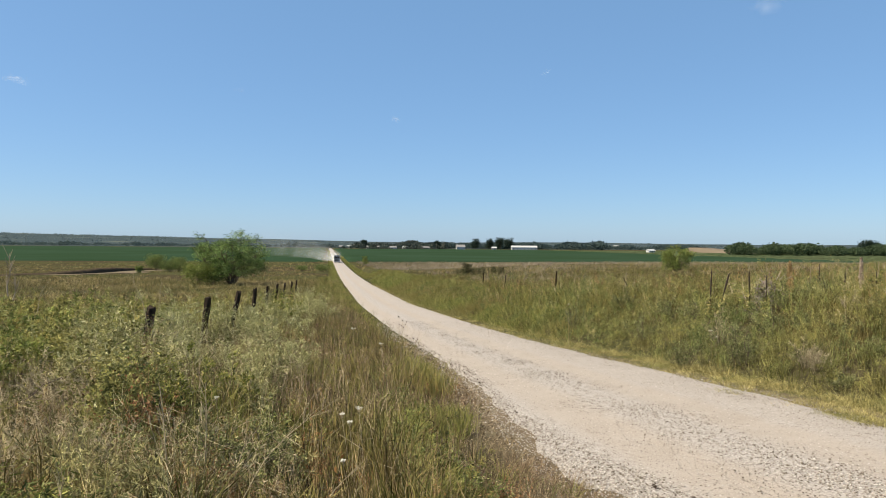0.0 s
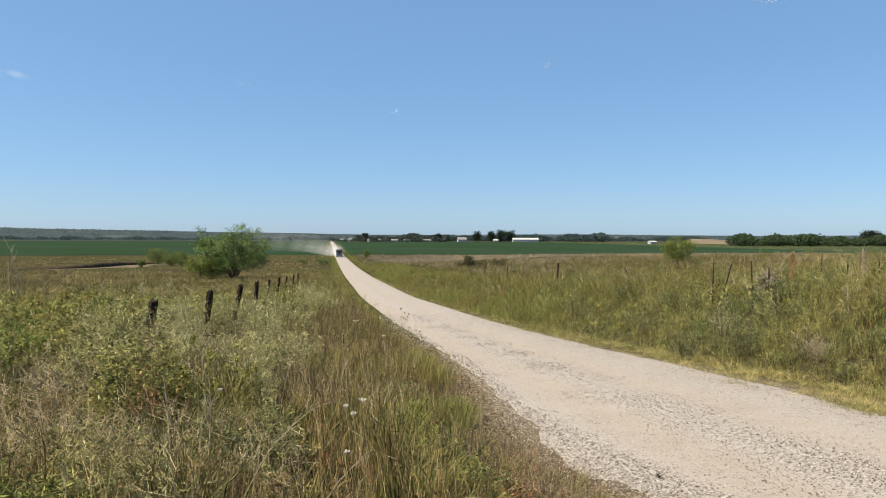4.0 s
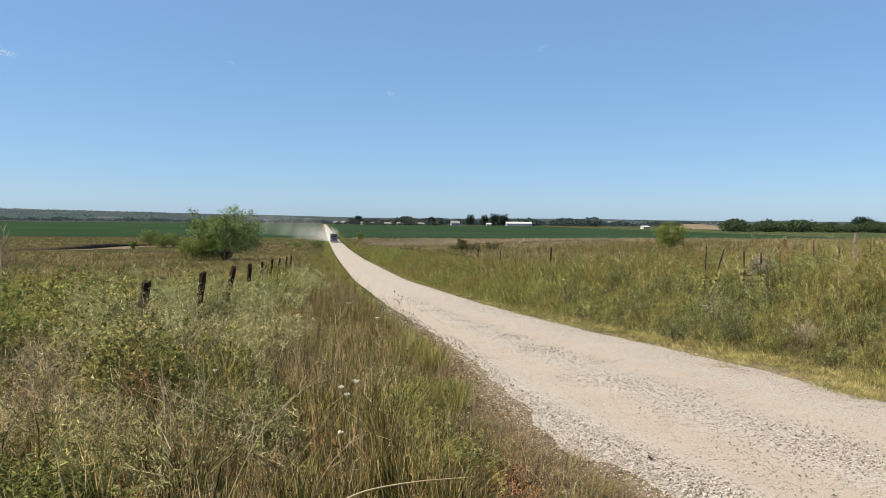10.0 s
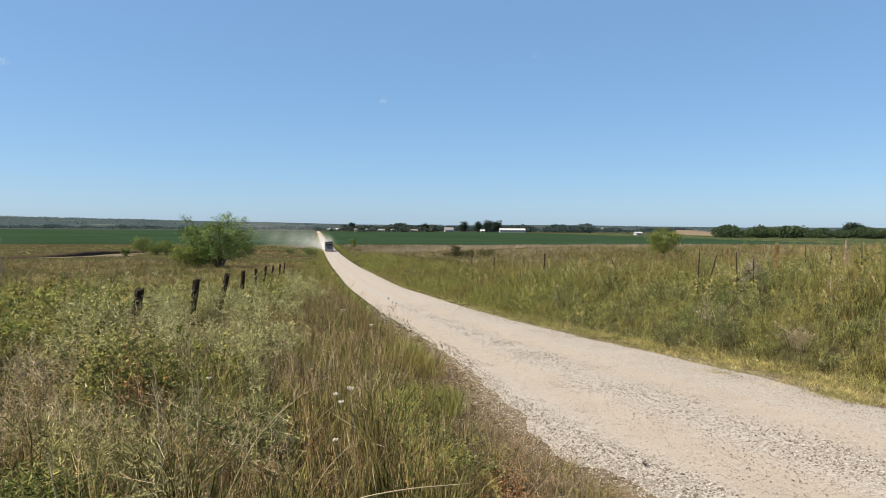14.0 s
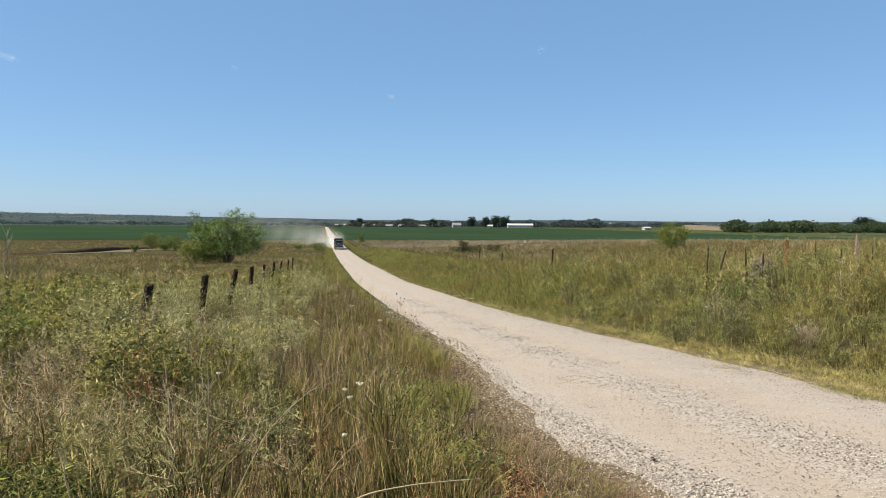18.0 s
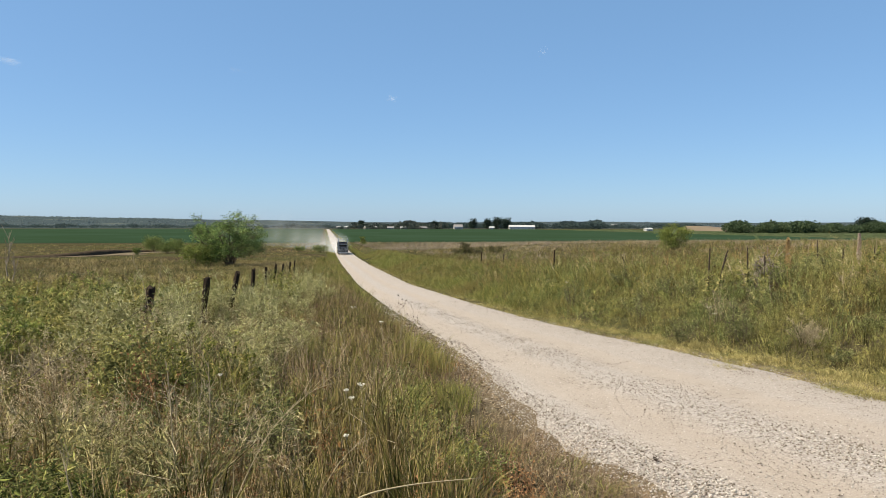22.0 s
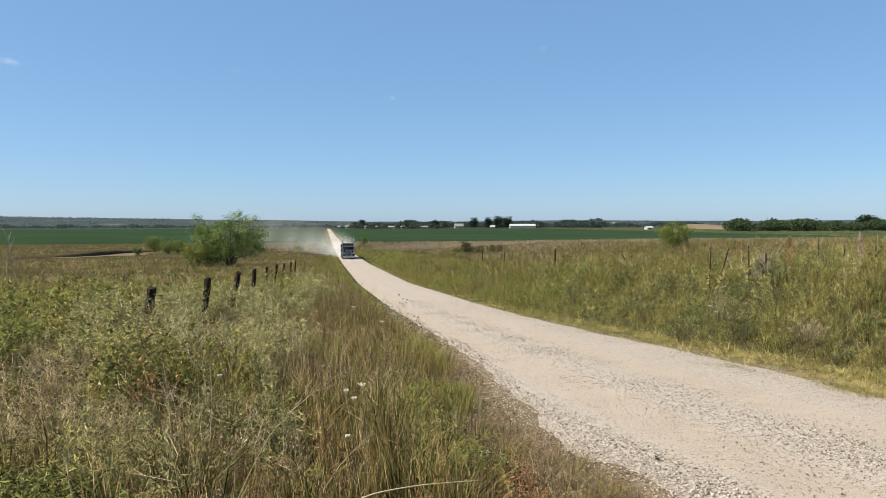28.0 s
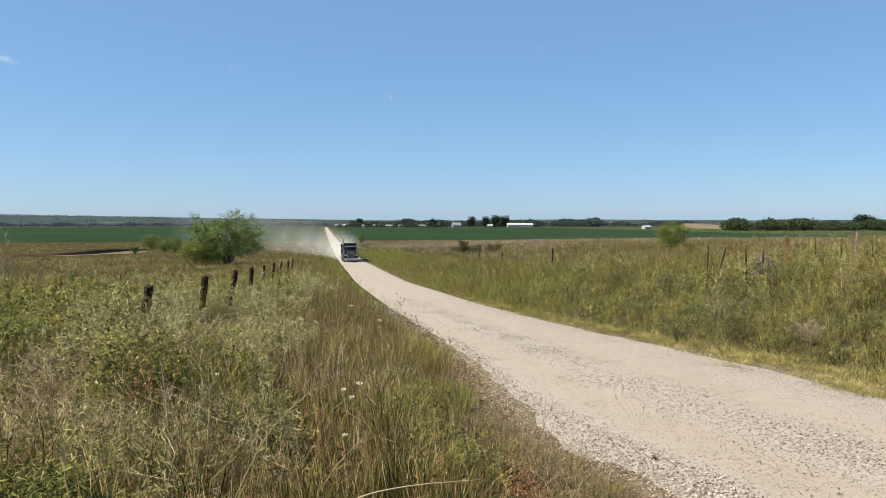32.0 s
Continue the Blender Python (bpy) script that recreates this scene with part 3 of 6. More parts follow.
def twigs(where, h, count):
    """Dead branching stalks."""
    x, y, d = where
    s = widen(d, 6.0)
    hh = RNG.uniform(h[0], h[1], len(x)) * edge_low(x)
    base = np.stack([x, y, ground_z(x, y)], 1)
    top = base + np.stack([RNG.normal(size=len(x)) * hh * 0.35, RNG.normal(size=len(x)) * hh * 0.35, hh], 1)
    main = sticks(base, top, 0.005 * s)
    t = RNG.uniform(0.3, 1.0, (len(x), count, 1))
    a = (base[:, None] + (top - base)[:, None] * t).reshape(-1, 3)
    side = RNG.normal(size=a.shape) * np.array([1, 1, 0.6]) + [0, 0, 0.5]
    b = a + side * np.repeat(hh, count)[:, None] * 0.17
    return gather([main, sticks(a, b, np.repeat(0.0035 * s, count))])


FENCE_L = -8.0  # the old fence, across from the road's middle

# ======== plants: meadows ========
stuff("grass", [
    tufts(scatter(13500, 2.3, 40, FENCE_L + 1.5, -EDGE - 0.85, 0.1), 8, (0.24, 0.6), (0.005, 0.0095), 0.45),
    tufts(scatter(15000, 16, 130, FENCE_L - 1, -EDGE - 0.6), 9, (0.5, 1.05), (0.0035, 0.006), 0.5),
    tufts(scatter(5000, 2.6, 30, FENCE_L - 6, FENCE_L + 1.5, 0, (1.4, 6, -0.1)), 9, (0.12, 0.35), (0.003, 0.006)),
    tufts(scatter(6000, 2.6, 110, -EDGE - 1.5, -EDGE - 0.5, 0, (0.5, 24, 0.0)), 8, (0.12, 0.3), (0.003, 0.006)),
    tufts(scatter(24000, 8, 300, EDGE + 0.6, 13), 8, (0.3, 0.6), (0.0024, 0.0042), 0.9),
    tufts(scatter(26000, 10, 120, EDGE + 3, 60, 0, (3.5, 28, -0.6)), 8, (0.4, 0.9), (0.003, 0.005), 0.6),
    tufts(scatter(4000, 9, 110, EDGE - 0.1, EDGE + 1.3), 8, (0.1, 0.3), (0.0024, 0.004), 1.0),
    tufts(scatter(17000, 17, 330, -260, FENCE_L, 0, (6, 7, -0.2)), 8, (0.2, 0.5), (0.004, 0.006)),
    tufts(scatter(5000, 30, 335, 14, 300, 0, (14, 8, 0.1)), 8, (0.3, 0.6), (0.004, 0.006)),
    tufts(scatter(9000, 38, 130, -75, -EDGE - 0.8, 0, (2.5, 56, -0.1)), 7, (0.3, 0.75), (0.0035, 0.0055), 0.7),
    tufts(scatter(9000, 30, 150, EDGE + 0.5, 50, 0, (5, 53, -0.4)), 7, (0.35, 0.75), (0.0035, 0.0055), 0.7),
], m_green, "dense olive green meadow grass along the road", "grass")
stuff("dry_grass", [
    tufts(scatter(7000, 2.3, 60, FENCE_L + 0.5, -EDGE - 0.5, 0.1, (0.8, 11, -0.25)), 7, (0.2, 0.48), (0.0035, 0.006), 0.5),
    tufts(scatter(5000, 18, 130, FENCE_L - 1, -EDGE - 0.6, 0, (2.0, 29, -0.2)), 7, (0.55, 1.05), (0.003, 0.005), 0.5),
    tufts(scatter(5000, 2.6, 40, FENCE_L - 14, FENCE_L + 1.5, 0, (1.1, 16, -0.2)), 8, (0.12, 0.36), (0.0025, 0.0042), 0.8),
    straws(scatter(6500, 2.6, 110, FENCE_L + 0.5, -EDGE - 1.0, 0.1, (0.9, 12, 0.0)), (0.4, 0.8), (0.0014, 0.0022), 5, 0.014),
    straws(scatter(7500, 3.0, 34, FENCE_L + 0.8, -EDGE - 0.8, 0.0, (0.5, 14, -0.4)), (0.5, 0.92), (0.003, 0.0055), 6, 0.012),
    straws(scatter(2600, 9, 110, EDGE + 2.4, 60, 0, (3, 13, -0.2)), (0.6, 1.1), (0.0014, 0.0024), 5, 0.02),
    straws(scatter(2500, 8, 70, -60, FENCE_L - 1, 0, (3, 22, 0.0)), (0.4, 0.85), (0.0016, 0.003)),
    tufts(scatter(3500, 16, 335, -300, FENCE_L - 0.5, 0, (5, 17, 0.2)), 7, (0.2, 0.45), (0.004, 0.006), 0.7),
    tufts(scatter(9000, 40, 338, 5, 320, 0, (10, 18, -0.4)), 8, (0.35, 0.75), (0.004, 0.006), 0.6),
    tufts(scatter(5000, 45, 130, -60, -EDGE - 1, 0, (4, 51, -0.2)), 7, (0.35, 0.8), (0.003, 0.005), 0.6),
    tufts(scatter(5000, 3.0, 60, -EDGE - 1.6, -EDGE + 0.15, 0, (0.4, 23, 0.1)), 8, (0.08, 0.24), (0.003, 0.0055), 1.3),
    straws(drifts((-0.38, 4.3, 0.5, 50), (-0.30, 4.0, 0.45, 50), (-0.36, 5.6, 0.5, 60), (-0.24, 4.6, 0.5, 60), (-0.42, 8.5, 0.8, 60), (-0.53, 8.0, 1.2, 90), (-0.6, 11, 1.4, 110), (-0.33, 3.7, 0.5, 70), (-0.26, 3.9, 0.4, 45), (-0.4, 3.8, 0.3, 40)), (0.35, 0.7), (0.002, 0.0035), 4, 0.016),
], m_dry, "tan dry seeding grass in the meadow", "grass")
m_hay = leafy("pale_hay", [(0.0, (0.16, 0.12, 0.08)), (0.5, (0.32, 0.26, 0.184)), (1.0, (0.448, 0.376, 0.288))], (0.136, 0.112, 0.068), 0.035, 0.2)
stuff("pale_grass", [
    tufts(scatter(16000, 170, 340, 8, 260), 7, (0.4, 0.8), (0.005, 0.008), 0.7),
    tufts(scatter(9000, 80, 200, 14, 160, 0, (8, 36, -0.35)), 7, (0.35, 0.7), (0.004, 0.006), 0.7),
], m_hay, "pale dry hay grass before the soybean field", "grass")
lx, ly, ld = lane(32000, 2.6, 24, -EDGE - 1.6, -EDGE + 0.1, (0.6, 41, -0.75))
lc = np.stack([lx, ly, np.maximum(ground_z(lx, ly), road_z(unflare(lx, ly), ly)) + RNG.uniform(0.0, 0.035, len(lx))], 1)
stuff("litter", [leaves(lc, RNG.uniform(0.015, 0.05, len(lx)) * widen(ld, 7.0, 0.7), 0.25, 0.22)], m_litter, "brown dead grass litter beside the gravel", "litter")
m_fresh = leafy("fresh_grass", [(0.0, (0.0748, 0.0921, 0.0213)), (0.5, (0.184, 0.204, 0.0511)), (1.0, (0.361, 0.349, 0.115))], (0.22, 0.175, 0.0638), 0.12, 0.2)
stuff("fresh_grass", [
    tufts(lane(7500, 24, 170, EDGE + 0.3, 9, (4, 57, -1.2)), 7, (0.3, 0.7), (0.003, 0.005), 0.7),
    tufts(lane(3000, 45, 150, -6.5, -EDGE - 0.3, (4, 58, -0.7)), 7, (0.3, 0.75), (0.003, 0.005), 0.6),
    tufts(lane(1300, 7.5, 45, -EDGE - 1.3, -EDGE - 0.25, (0.7, 99, -0.5)), 8, (0.3, 0.55), (0.003, 0.005), 0.6),
    tufts(lane(1500, 5.5, 40, -6.8, -EDGE - 1.0, (0.8, 88, -0.4)), 8, (0.35, 0.65), (0.003, 0.005), 0.55),
    tufts(lane(2500, 150, 900, EDGE + 0.1, 4.4), 6, (0.3, 0.6), (0.004, 0.006), 0.6),
    tufts(lane(2500, 150, 900, -4.4, -EDGE - 0.1), 6, (0.3, 0.6), (0.004, 0.006), 0.6),
    tufts(drifts((0.236, 5.2, 0.12, 12), (0.19, 5.9, 0.08, 5), (0.2, 4.8, 0.15, 14), (0.1, 6.3, 0.25, 16), (0.06, 7.2, 0.3, 14)), 9, (0.1, 0.22), (0.003, 0.005), 1.1),
    weeds(drifts((-0.58, 3.8, 0.4, 14), (-0.64, 4.3, 0.5, 10), (-0.5, 3.6, 0.3, 11), (-0.6, 3.5, 0.35, 12), (-0.42, 3.5, 0.2, 6)), (0.2, 0.42), (0.06, 0.13), 11, 0.1, 0.1, 4),
], m_fresh, "fresh green grass beside the gravel road", "grass")
stuff("verge_grass", [
    tufts(lane(1500, 5.0, 11, EDGE - 1.3, EDGE - 0.5, (0.25, 55, 0.1)), 8, (0.16, 0.34), (0.0022, 0.0036), 1.4),
    tufts(lane(6500, 5.5, 120, EDGE - 0.75, EDGE + 0.6), 8, (0.16, 0.34), (0.0022, 0.0036), 1.4),
    tufts(scatter(4000, 9, 60, EDGE + 0.5, EDGE + 1.5, 0, (0.8, 44, 0.1)), 8, (0.2, 0.45), (0.0024, 0.004), 1.2),
], m_verge, "short yellow dry grass along the gravel edge", "grass")
stuff("brown_grass", [
    tufts(scatter(11000, 95, 336, -90, -EDGE - 1, 0, (6, 59, -0.5)), 6, (0.3, 0.65), (0.004, 0.006), 0.7),
    tufts(scatter(16000, 38, 130, -75, -EDGE - 0.8, 0, (3, 52, -0.6)), 7, (0.3, 0.75), (0.0035, 0.0055), 0.7),
    tufts(scatter(9000, 40, 338, 5, 320, 0, (10, 18, -0.4)), 7, (0.35, 0.75), (0.004, 0.006), 0.6),
    tufts(scatter(15000, 16, 335, -300, FENCE_L - 0.5, 0, (5, 17, -0.6)), 7, (0.2, 0.45), (0.004, 0.006), 0.7),
    tufts(scatter(6000, 30, 200, 20, 200, 0, (7, 19, -0.2)), 7, (0.3, 0.6), (0.004, 0.006), 0.7),
], m_umber, "brown withered grass over the open meadow", "grass")
stuff("russet_grass", [
    tufts(lane(1700, 8, 45, -6.8, -EDGE - 1.1, (0.9, 97, -0.2)), 8, (0.4, 0.8), (0.003, 0.005), 0.45),
    straws(lane(2500, 8, 45, -6.8, -EDGE - 0.9, (0.9, 98, -0.4)), (0.5, 0.85), (0.002, 0.0034), 6, 0.02),
    tufts(drifts((0.2, 5.4, 0.35, 40), (0.17, 6.1, 0.35, 34), (0.14, 5.6, 0.4, 44), (0.12, 6.8, 0.3, 26), (0.24, 5.0, 0.3, 26)), 8, (0.1, 0.26), (0.002, 0.0036), 1.4),
    tufts(lane(4500, 2.6, 40, -EDGE - 1.5, -EDGE + 0.05, (0.35, 42, -0.4)), 7, (0.06, 0.2), (0.002, 0.0038), 1.3),
], m_russet, "russet brown seeding grass on the slope beside the road", "grass")
stuff("weeds", [
    weeds(scatter(6500, 8.5, 34, EDGE + 0.75, EDGE + 4.5, 0, (0.9, 46, -0.3)), (0.3, 0.62), (0.02, 0.042), 10, 0.1, 0.35, 3),
    sprays(scatter(3000, 9, 36, EDGE + 1.0, 16, 0, (0.8, 92, -0.7)), (0.45, 0.95), (0.1, 0.26), (0.02, 0.042), 5, 6, 5, 0.22),
    weeds(scatter(4500, 8.5, 22, EDGE + 0.8, 13), (0.3, 0.6), (0.016, 0.034), 9, 0.1, 0.3, 3),
    weeds(scatter(300, 30, 75, -80, FENCE_L - 1.0, 0, (4.0, 4, 0.1)), (0.3, 0.6), (0.03, 0.06), 14, stems=4),
    sprays(scatter(3500, 12, 110, EDGE + 1.6, 75, 0, (2.2, 5, -0.3)), (0.4, 0.95), (0.1, 0.28), (0.026, 0.055), 4, 5, 6, 0.25),
    sprays(scatter(2600, 9, 60, EDGE + 1.0, EDGE + 6, 0, (1.1, 25, -0.1)), (0.25, 0.6), (0.08, 0.2), (0.022, 0.045), 4, 6, 6, 0.22),
    sprays(random_drifts(200, 4, 22, FENCE_L - 12, FENCE_L + 2.5, (0.1, 0.3), (1, 6)), (0.15, 0.45), (0.06, 0.16), (0.025, 0.06), 4, 6, 6, 0.25),
    weeds(random_drifts(150, 4, 26, FENCE_L + 2, -EDGE - 1.0, (0.1, 0.3), (2, 8)), (0.25, 0.55), (0.02, 0.045), 16, stems=4),
    weeds(drifts((-0.445, 6.5, 0.36, 30), (-0.455, 6.2, 0.3, 18), (-0.29, 8.2, 0.35, 16), (-0.26, 6.6, 0.4, 10)), (0.65, 1.05), (0.032, 0.07), 24, 0.14, 0.4, 4),
    weeds(drifts((-0.56, 3.9, 0.45, 20), (-0.47, 3.7, 0.3, 12), (-0.63, 4.3, 0.5, 18), (-0.395, 3.6, 0.22, 6)), (0.15, 0.4), (0.05, 0.1), 11, 0.1, 0.2, 4),
    twigs(drifts((0.17, 6.0, 0.22, 16), (0.2, 5.5, 0.2, 12)), (0.08, 0.18), 10),
    weeds(drifts((0.03, 4.9, 0.3, 30), (0.0, 5.6, 0.3, 22), (0.06, 5.4, 0.25, 14)), (0.25, 0.42), (0.025, 0.05), 16),
], m_weed, "tall leafy green roadside weeds", "weeds")
stuff("yellow_weeds", [
    sprays(scatter(2300, 11, 50, -60, FENCE_L - 0.5, 0, (2.2, 4, -0.2)), (0.45, 1.0), (0.1, 0.28), (0.04, 0.08), 4, 6, 6, 0.28),
    sprays(drifts((-0.435, 6.4, 0.32, 16), (-0.455, 6.7, 0.35, 16)), (0.45, 0.8), (0.08, 0.2), (0.03, 0.065), 4, 7, 6, 0.3),
    sprays(drifts((0.03, 4.9, 0.3, 9), (0.0, 5.6, 0.3, 6), (-0.06, 8, 0.5, 10)), (0.2, 0.35), (0.06, 0.15), (0.02, 0.05), 4, 7, 6, 0.2),
    sprays(scatter(700, 14, 70, EDGE + 2.5, 60, 0, (2.0, 45, 0.3)), (0.4, 0.9), (0.1, 0.26), (0.03, 0.055), 4, 6, 6, 0.25),
], m_yellow, "yellow green leafy weeds in the meadow", "weeds")
stuff("sagewort", [
    sprays(drifts((-0.44, 9.5, 0.4, 8), (-0.38, 10.5, 0.4, 10), (-0.27, 11.5, 0.8, 18), (-0.23, 13.5, 1.0, 22), (-0.25, 19.0, 1.5, 30), (-0.22, 25.0, 1.8, 34), (-0.28, 9.0, 0.5, 16)), (0.4, 0.7), (0.12, 0.32), (0.035, 0.075), 5, 9, 6, 0.11),
    sprays(drifts((-0.6, 4.1, 0.5, 14), (-0.5, 4.3, 0.45, 12), (-0.42, 4.4, 0.4, 10), (-0.55, 5.0, 0.5, 10)), (0.3, 0.6), (0.08, 0.2), (0.03, 0.06), 5, 8, 6, 0.13),
    sprays(drifts((-0.52, 13.0, 1.2, 14), (-0.6, 17.0, 2.0, 24), (-0.45, 19.0, 1.5, 20), (-0.2, 31.0, 2.0, 30), (-0.22, 38.0, 2.0, 26), (-0.205, 48.0, 2.5, 26)), (0.6, 1.1), (0.14, 0.36), (0.035, 0.08), 5, 7, 6, 0.15),
    sprays(random_drifts(130, 4.2, 30, FENCE_L - 10, FENCE_L + 3.5, (0.1, 0.4), (1, 5)), (0.25, 0.6), (0.08, 0.2), (0.03, 0.07), 5, 7, 5, 0.2),
    sprays(random_drifts(80, 13, 70, EDGE + 2.0, 45, (0.1, 0.4), (2, 6)), (0.5, 1.0), (0.12, 0.3), (0.025, 0.05), 5, 7, 6, 0.16),
], m_sage, "feathery pale grey green weeds along the fence", "weeds")
m_pale = leafy("pale_stalk_straw", [(0.0, (0.184, 0.156, 0.0828)), (0.5, (0.313, 0.276, 0.156)), (1.0, (0.478, 0.432, 0.276))], None, through_light=0.05)
stuff("pale_stalks", [
    twigs(drifts((-0.33, 10.0, 0.9, 8), (-0.27, 10.5, 0.9, 9), (-0.24, 12.5, 1.1, 9), (-0.36, 12.0, 0.9, 7), (-0.29, 15.0, 1.5, 10), (-0.35, 7.2, 0.5, 4), (-0.3, 6.0, 0.4, 3), (-0.4, 9.0, 0.7, 5)), (0.55, 0.95), 14),
    twigs(drifts((-0.38, 4.6, 0.4, 5), (-0.31, 4.4, 0.4, 5), (-0.24, 5.0, 0.4, 4), (-0.48, 5.4, 0.5, 4)), (0.4, 0.7), 12),
], m_pale, "pale dry branching stems among the weeds", "weeds")
stuff("withered_weeds", [
    weeds(random_drifts(120, 3.4, 26, FENCE_L - 3, -EDGE - 0.6, (0.08, 0.25), (2, 6)), (0.25, 0.55), (0.015, 0.03), 16, 0.1, 0.4, 3),
    weeds(drifts((-0.41, 6.3, 0.3, 12), (-0.19, 5.6, 0.2, 8), (-0.35, 4.4, 0.4, 30), (-0.3, 4.1, 0.4, 26), (-0.39, 4.0, 0.25, 14), (0.09, 5.2, 0.3, 12), (0.12, 4.6, 0.25, 12), (-0.02, 12, 0.5, 14)), (0.2, 0.5), (0.015, 0.035), 18, 0.1, 0.35, 3),
    weeds(drifts((-0.435, 6.0, 0.18, 8), (-0.42, 5.9, 0.14, 6)), (0.45, 0.8), (0.03, 0.055), 14, 0.1, 0.45, 3),
    weeds(random_drifts(110, 14, 60, EDGE + 3, 40, (0.1, 0.3), (2, 6)), (0.5, 1.05), (0.02, 0.04), 14, 0.1, 0.3, 3),
], m_rust, "withered rusty brown weeds in the verge", "weeds")
stuff("seed_stalks", [
    straws(scatter(2600, 3.6, 24, FENCE_L + 1.5, -EDGE - 0.8, 0.0, (0.6, 95, -0.2)), (0.45, 0.8), (0.0018, 0.003), 7, 0.022),
    straws(scatter(1200, 10, 40, EDGE + 1.5, 16, 0.0, (1.2, 96, 0.0)), (0.6, 1.0), (0.002, 0.003), 7, 0.022),
    twigs(lane(260, 4.2, 16, -EDGE - 1.1, -EDGE - 0.1, (0.4, 43, -0.3)), (0.06, 0.2), 9),
], m_knap, "thin stems with dark brown seed heads", "weeds")
stuff("dead_stalks", [
    twigs(scatter(500, 4.0, 26, FENCE_L, -EDGE - 1.2), (0.35, 0.65), 8),
    twigs(scatter(700, 14, 60, EDGE + 3, 40), (0.4, 0.9), 8),
    twigs(scatter(350, 4.5, 30, FENCE_L - 12, FENCE_L + 1), (0.3, 0.7), 10),
    twigs(drifts((-0.52, 4.8, 0.7, 36), (-0.6, 5.6, 0.8, 36), (-0.45, 5.3, 0.5, 34), (-0.58, 7.5, 1.2, 60), (-0.5, 9.5, 1.2, 50), (-0.34, 6.0, 0.6, 36), (-0.3, 5.2, 0.5, 24), (-0.62, 4.6, 0.5, 40), (-0.55, 5.2, 0.5, 40)), (0.2, 0.5), 16),
], m_twig, "grey brown dead branching weed stalks", "weeds")


# ======== trees ========


def tube(path, radii, sides=7):
    path = [Vector(p) for p in path]
    V = []
    for i, p in enumerate(path):
        way = (path[min(i + 1, len(path) - 1)] - path[max(i - 1, 0)]).normalized()
        a = way.orthogonal().normalized()
        b = way.cross(a)
        for k in range(sides):
            t = 6.28318 * k / sides
            V.append(p + (a * math.cos(t) + b * math.sin(t)) * radii[i])
    F = []
    for i in range(len(path) - 1):
        for k in range(sides):
            q, r = i * sides + k, i * sides + (k + 1) % sides
            F += [(q, r, r + sides), (q, r + sides, q + sides)]
    return np.array([tuple(v) for v in V]), np.array(F)


def tree(name, right, ahead, height, width, count, leaf, mat, label, stems=3, seed=1, low=0.12, category="tree", clump=0.05, vase=0.3, keep=1.0, dome=0.0):
    """Stems, limbs and a ragged crown of leaf clumps."""
    rnd = random.Random(seed)
    x, y = spot(right, ahead)
    z = float(ground_z(x, y))
    root = tagged(new(name), label, category)
    root.location = (x, y, z - 0.05)
    wood, tips = [], []
    for s in range(stems):
        a = 6.283 * s / stems + rnd.uniform(-0.5, 0.5)
        reach = width * vase * rnd.uniform(0.4, 1.1) * (0.15 if s == 0 and stems > 9 else 1)
        top = Vector((math.cos(a) * reach, math.sin(a) * reach, height * rnd.uniform(0.76, 0.92) * (1 - dome * min(1.0, reach / (width * vase)) ** 2)))
        pts = [Vector((math.cos(a), math.sin(a), 0)) * 0.03 * width * (stems > 1)]
        for i in range(1, 6):
            t = i / 5
            pts.append(Vector((top.x * t ** 1.2, top.y * t ** 1.2, top.z * t)) + Vector((rnd.uniform(-1, 1), rnd.uniform(-1, 1), 0)) * 0.03 * height)
        r0 = height * 0.014
        wood.append(tube(pts, [r0 * (1 - 0.16 * i) for i in range(6)]))
        for i in range(12):
            t = rnd.uniform(0.12, 1.0)
            k = min(int(t * 5), 4)
            p = pts[k].lerp(pts[k + 1], t * 5 - k)
            b = a + rnd.uniform(-1.9, 1.9)
            size = width * 0.34 * (1.15 - 0.75 * t) * rnd.uniform(0.5, 1.25)
            q = p + Vector((math.cos(b) * size, math.sin(b) * size, size * rnd.uniform(0.1, 0.8)))
            m = p.lerp(q, 0.5) + Vector((0, 0, 0.03 * height))
            wood.append(tube([p, m, q], [r0 * 0.4, r0 * 0.25, r0 * 0.08], 5))
            for _ in range(3):
                e = m.lerp(q, rnd.uniform(0.2, 1.0)) + Vector((rnd.uniform(-1, 1), rnd.uniform(-1, 1), rnd.uniform(-0.5, 0.9))) * width * 0.08
                wood.append(tube([m.lerp(q, 0.3), e], [r0 * 0.12, r0 * 0.05], 4))
                tips.append(e)
            tips += [q, m]
        tips.append(top)
    V, T = gather(wood)
    trunk = new("trunk", mesh_of("trunk", V, T, m_bark, True))
    trunk.parent = root
    r = np.random.RandomState(seed)
    tips = np.array([tuple(t) for t in tips])
    tips = tips[(tips[:, 2] > low * height) & (tips[:, 2] < 0.97 * height)]
    tips = tips[r.uniform(0, 1, len(tips)) < keep]
    pick = r.randint(0, len(tips), count)
    c = tips[pick] + np.clip(r.normal(size=(count, 3)), -1.6, 1.6) * np.array([1, 1, 0.8]) * width * clump
    c = c[(c[:, 2] > low * height * 0.6)]
    crown = new("crown", mesh_of("crown", *leaves(c, r.uniform(0.6, 1.3, len(c)) * leaf, 0.7, 0.6), mat))
    crown.parent = root
    return root


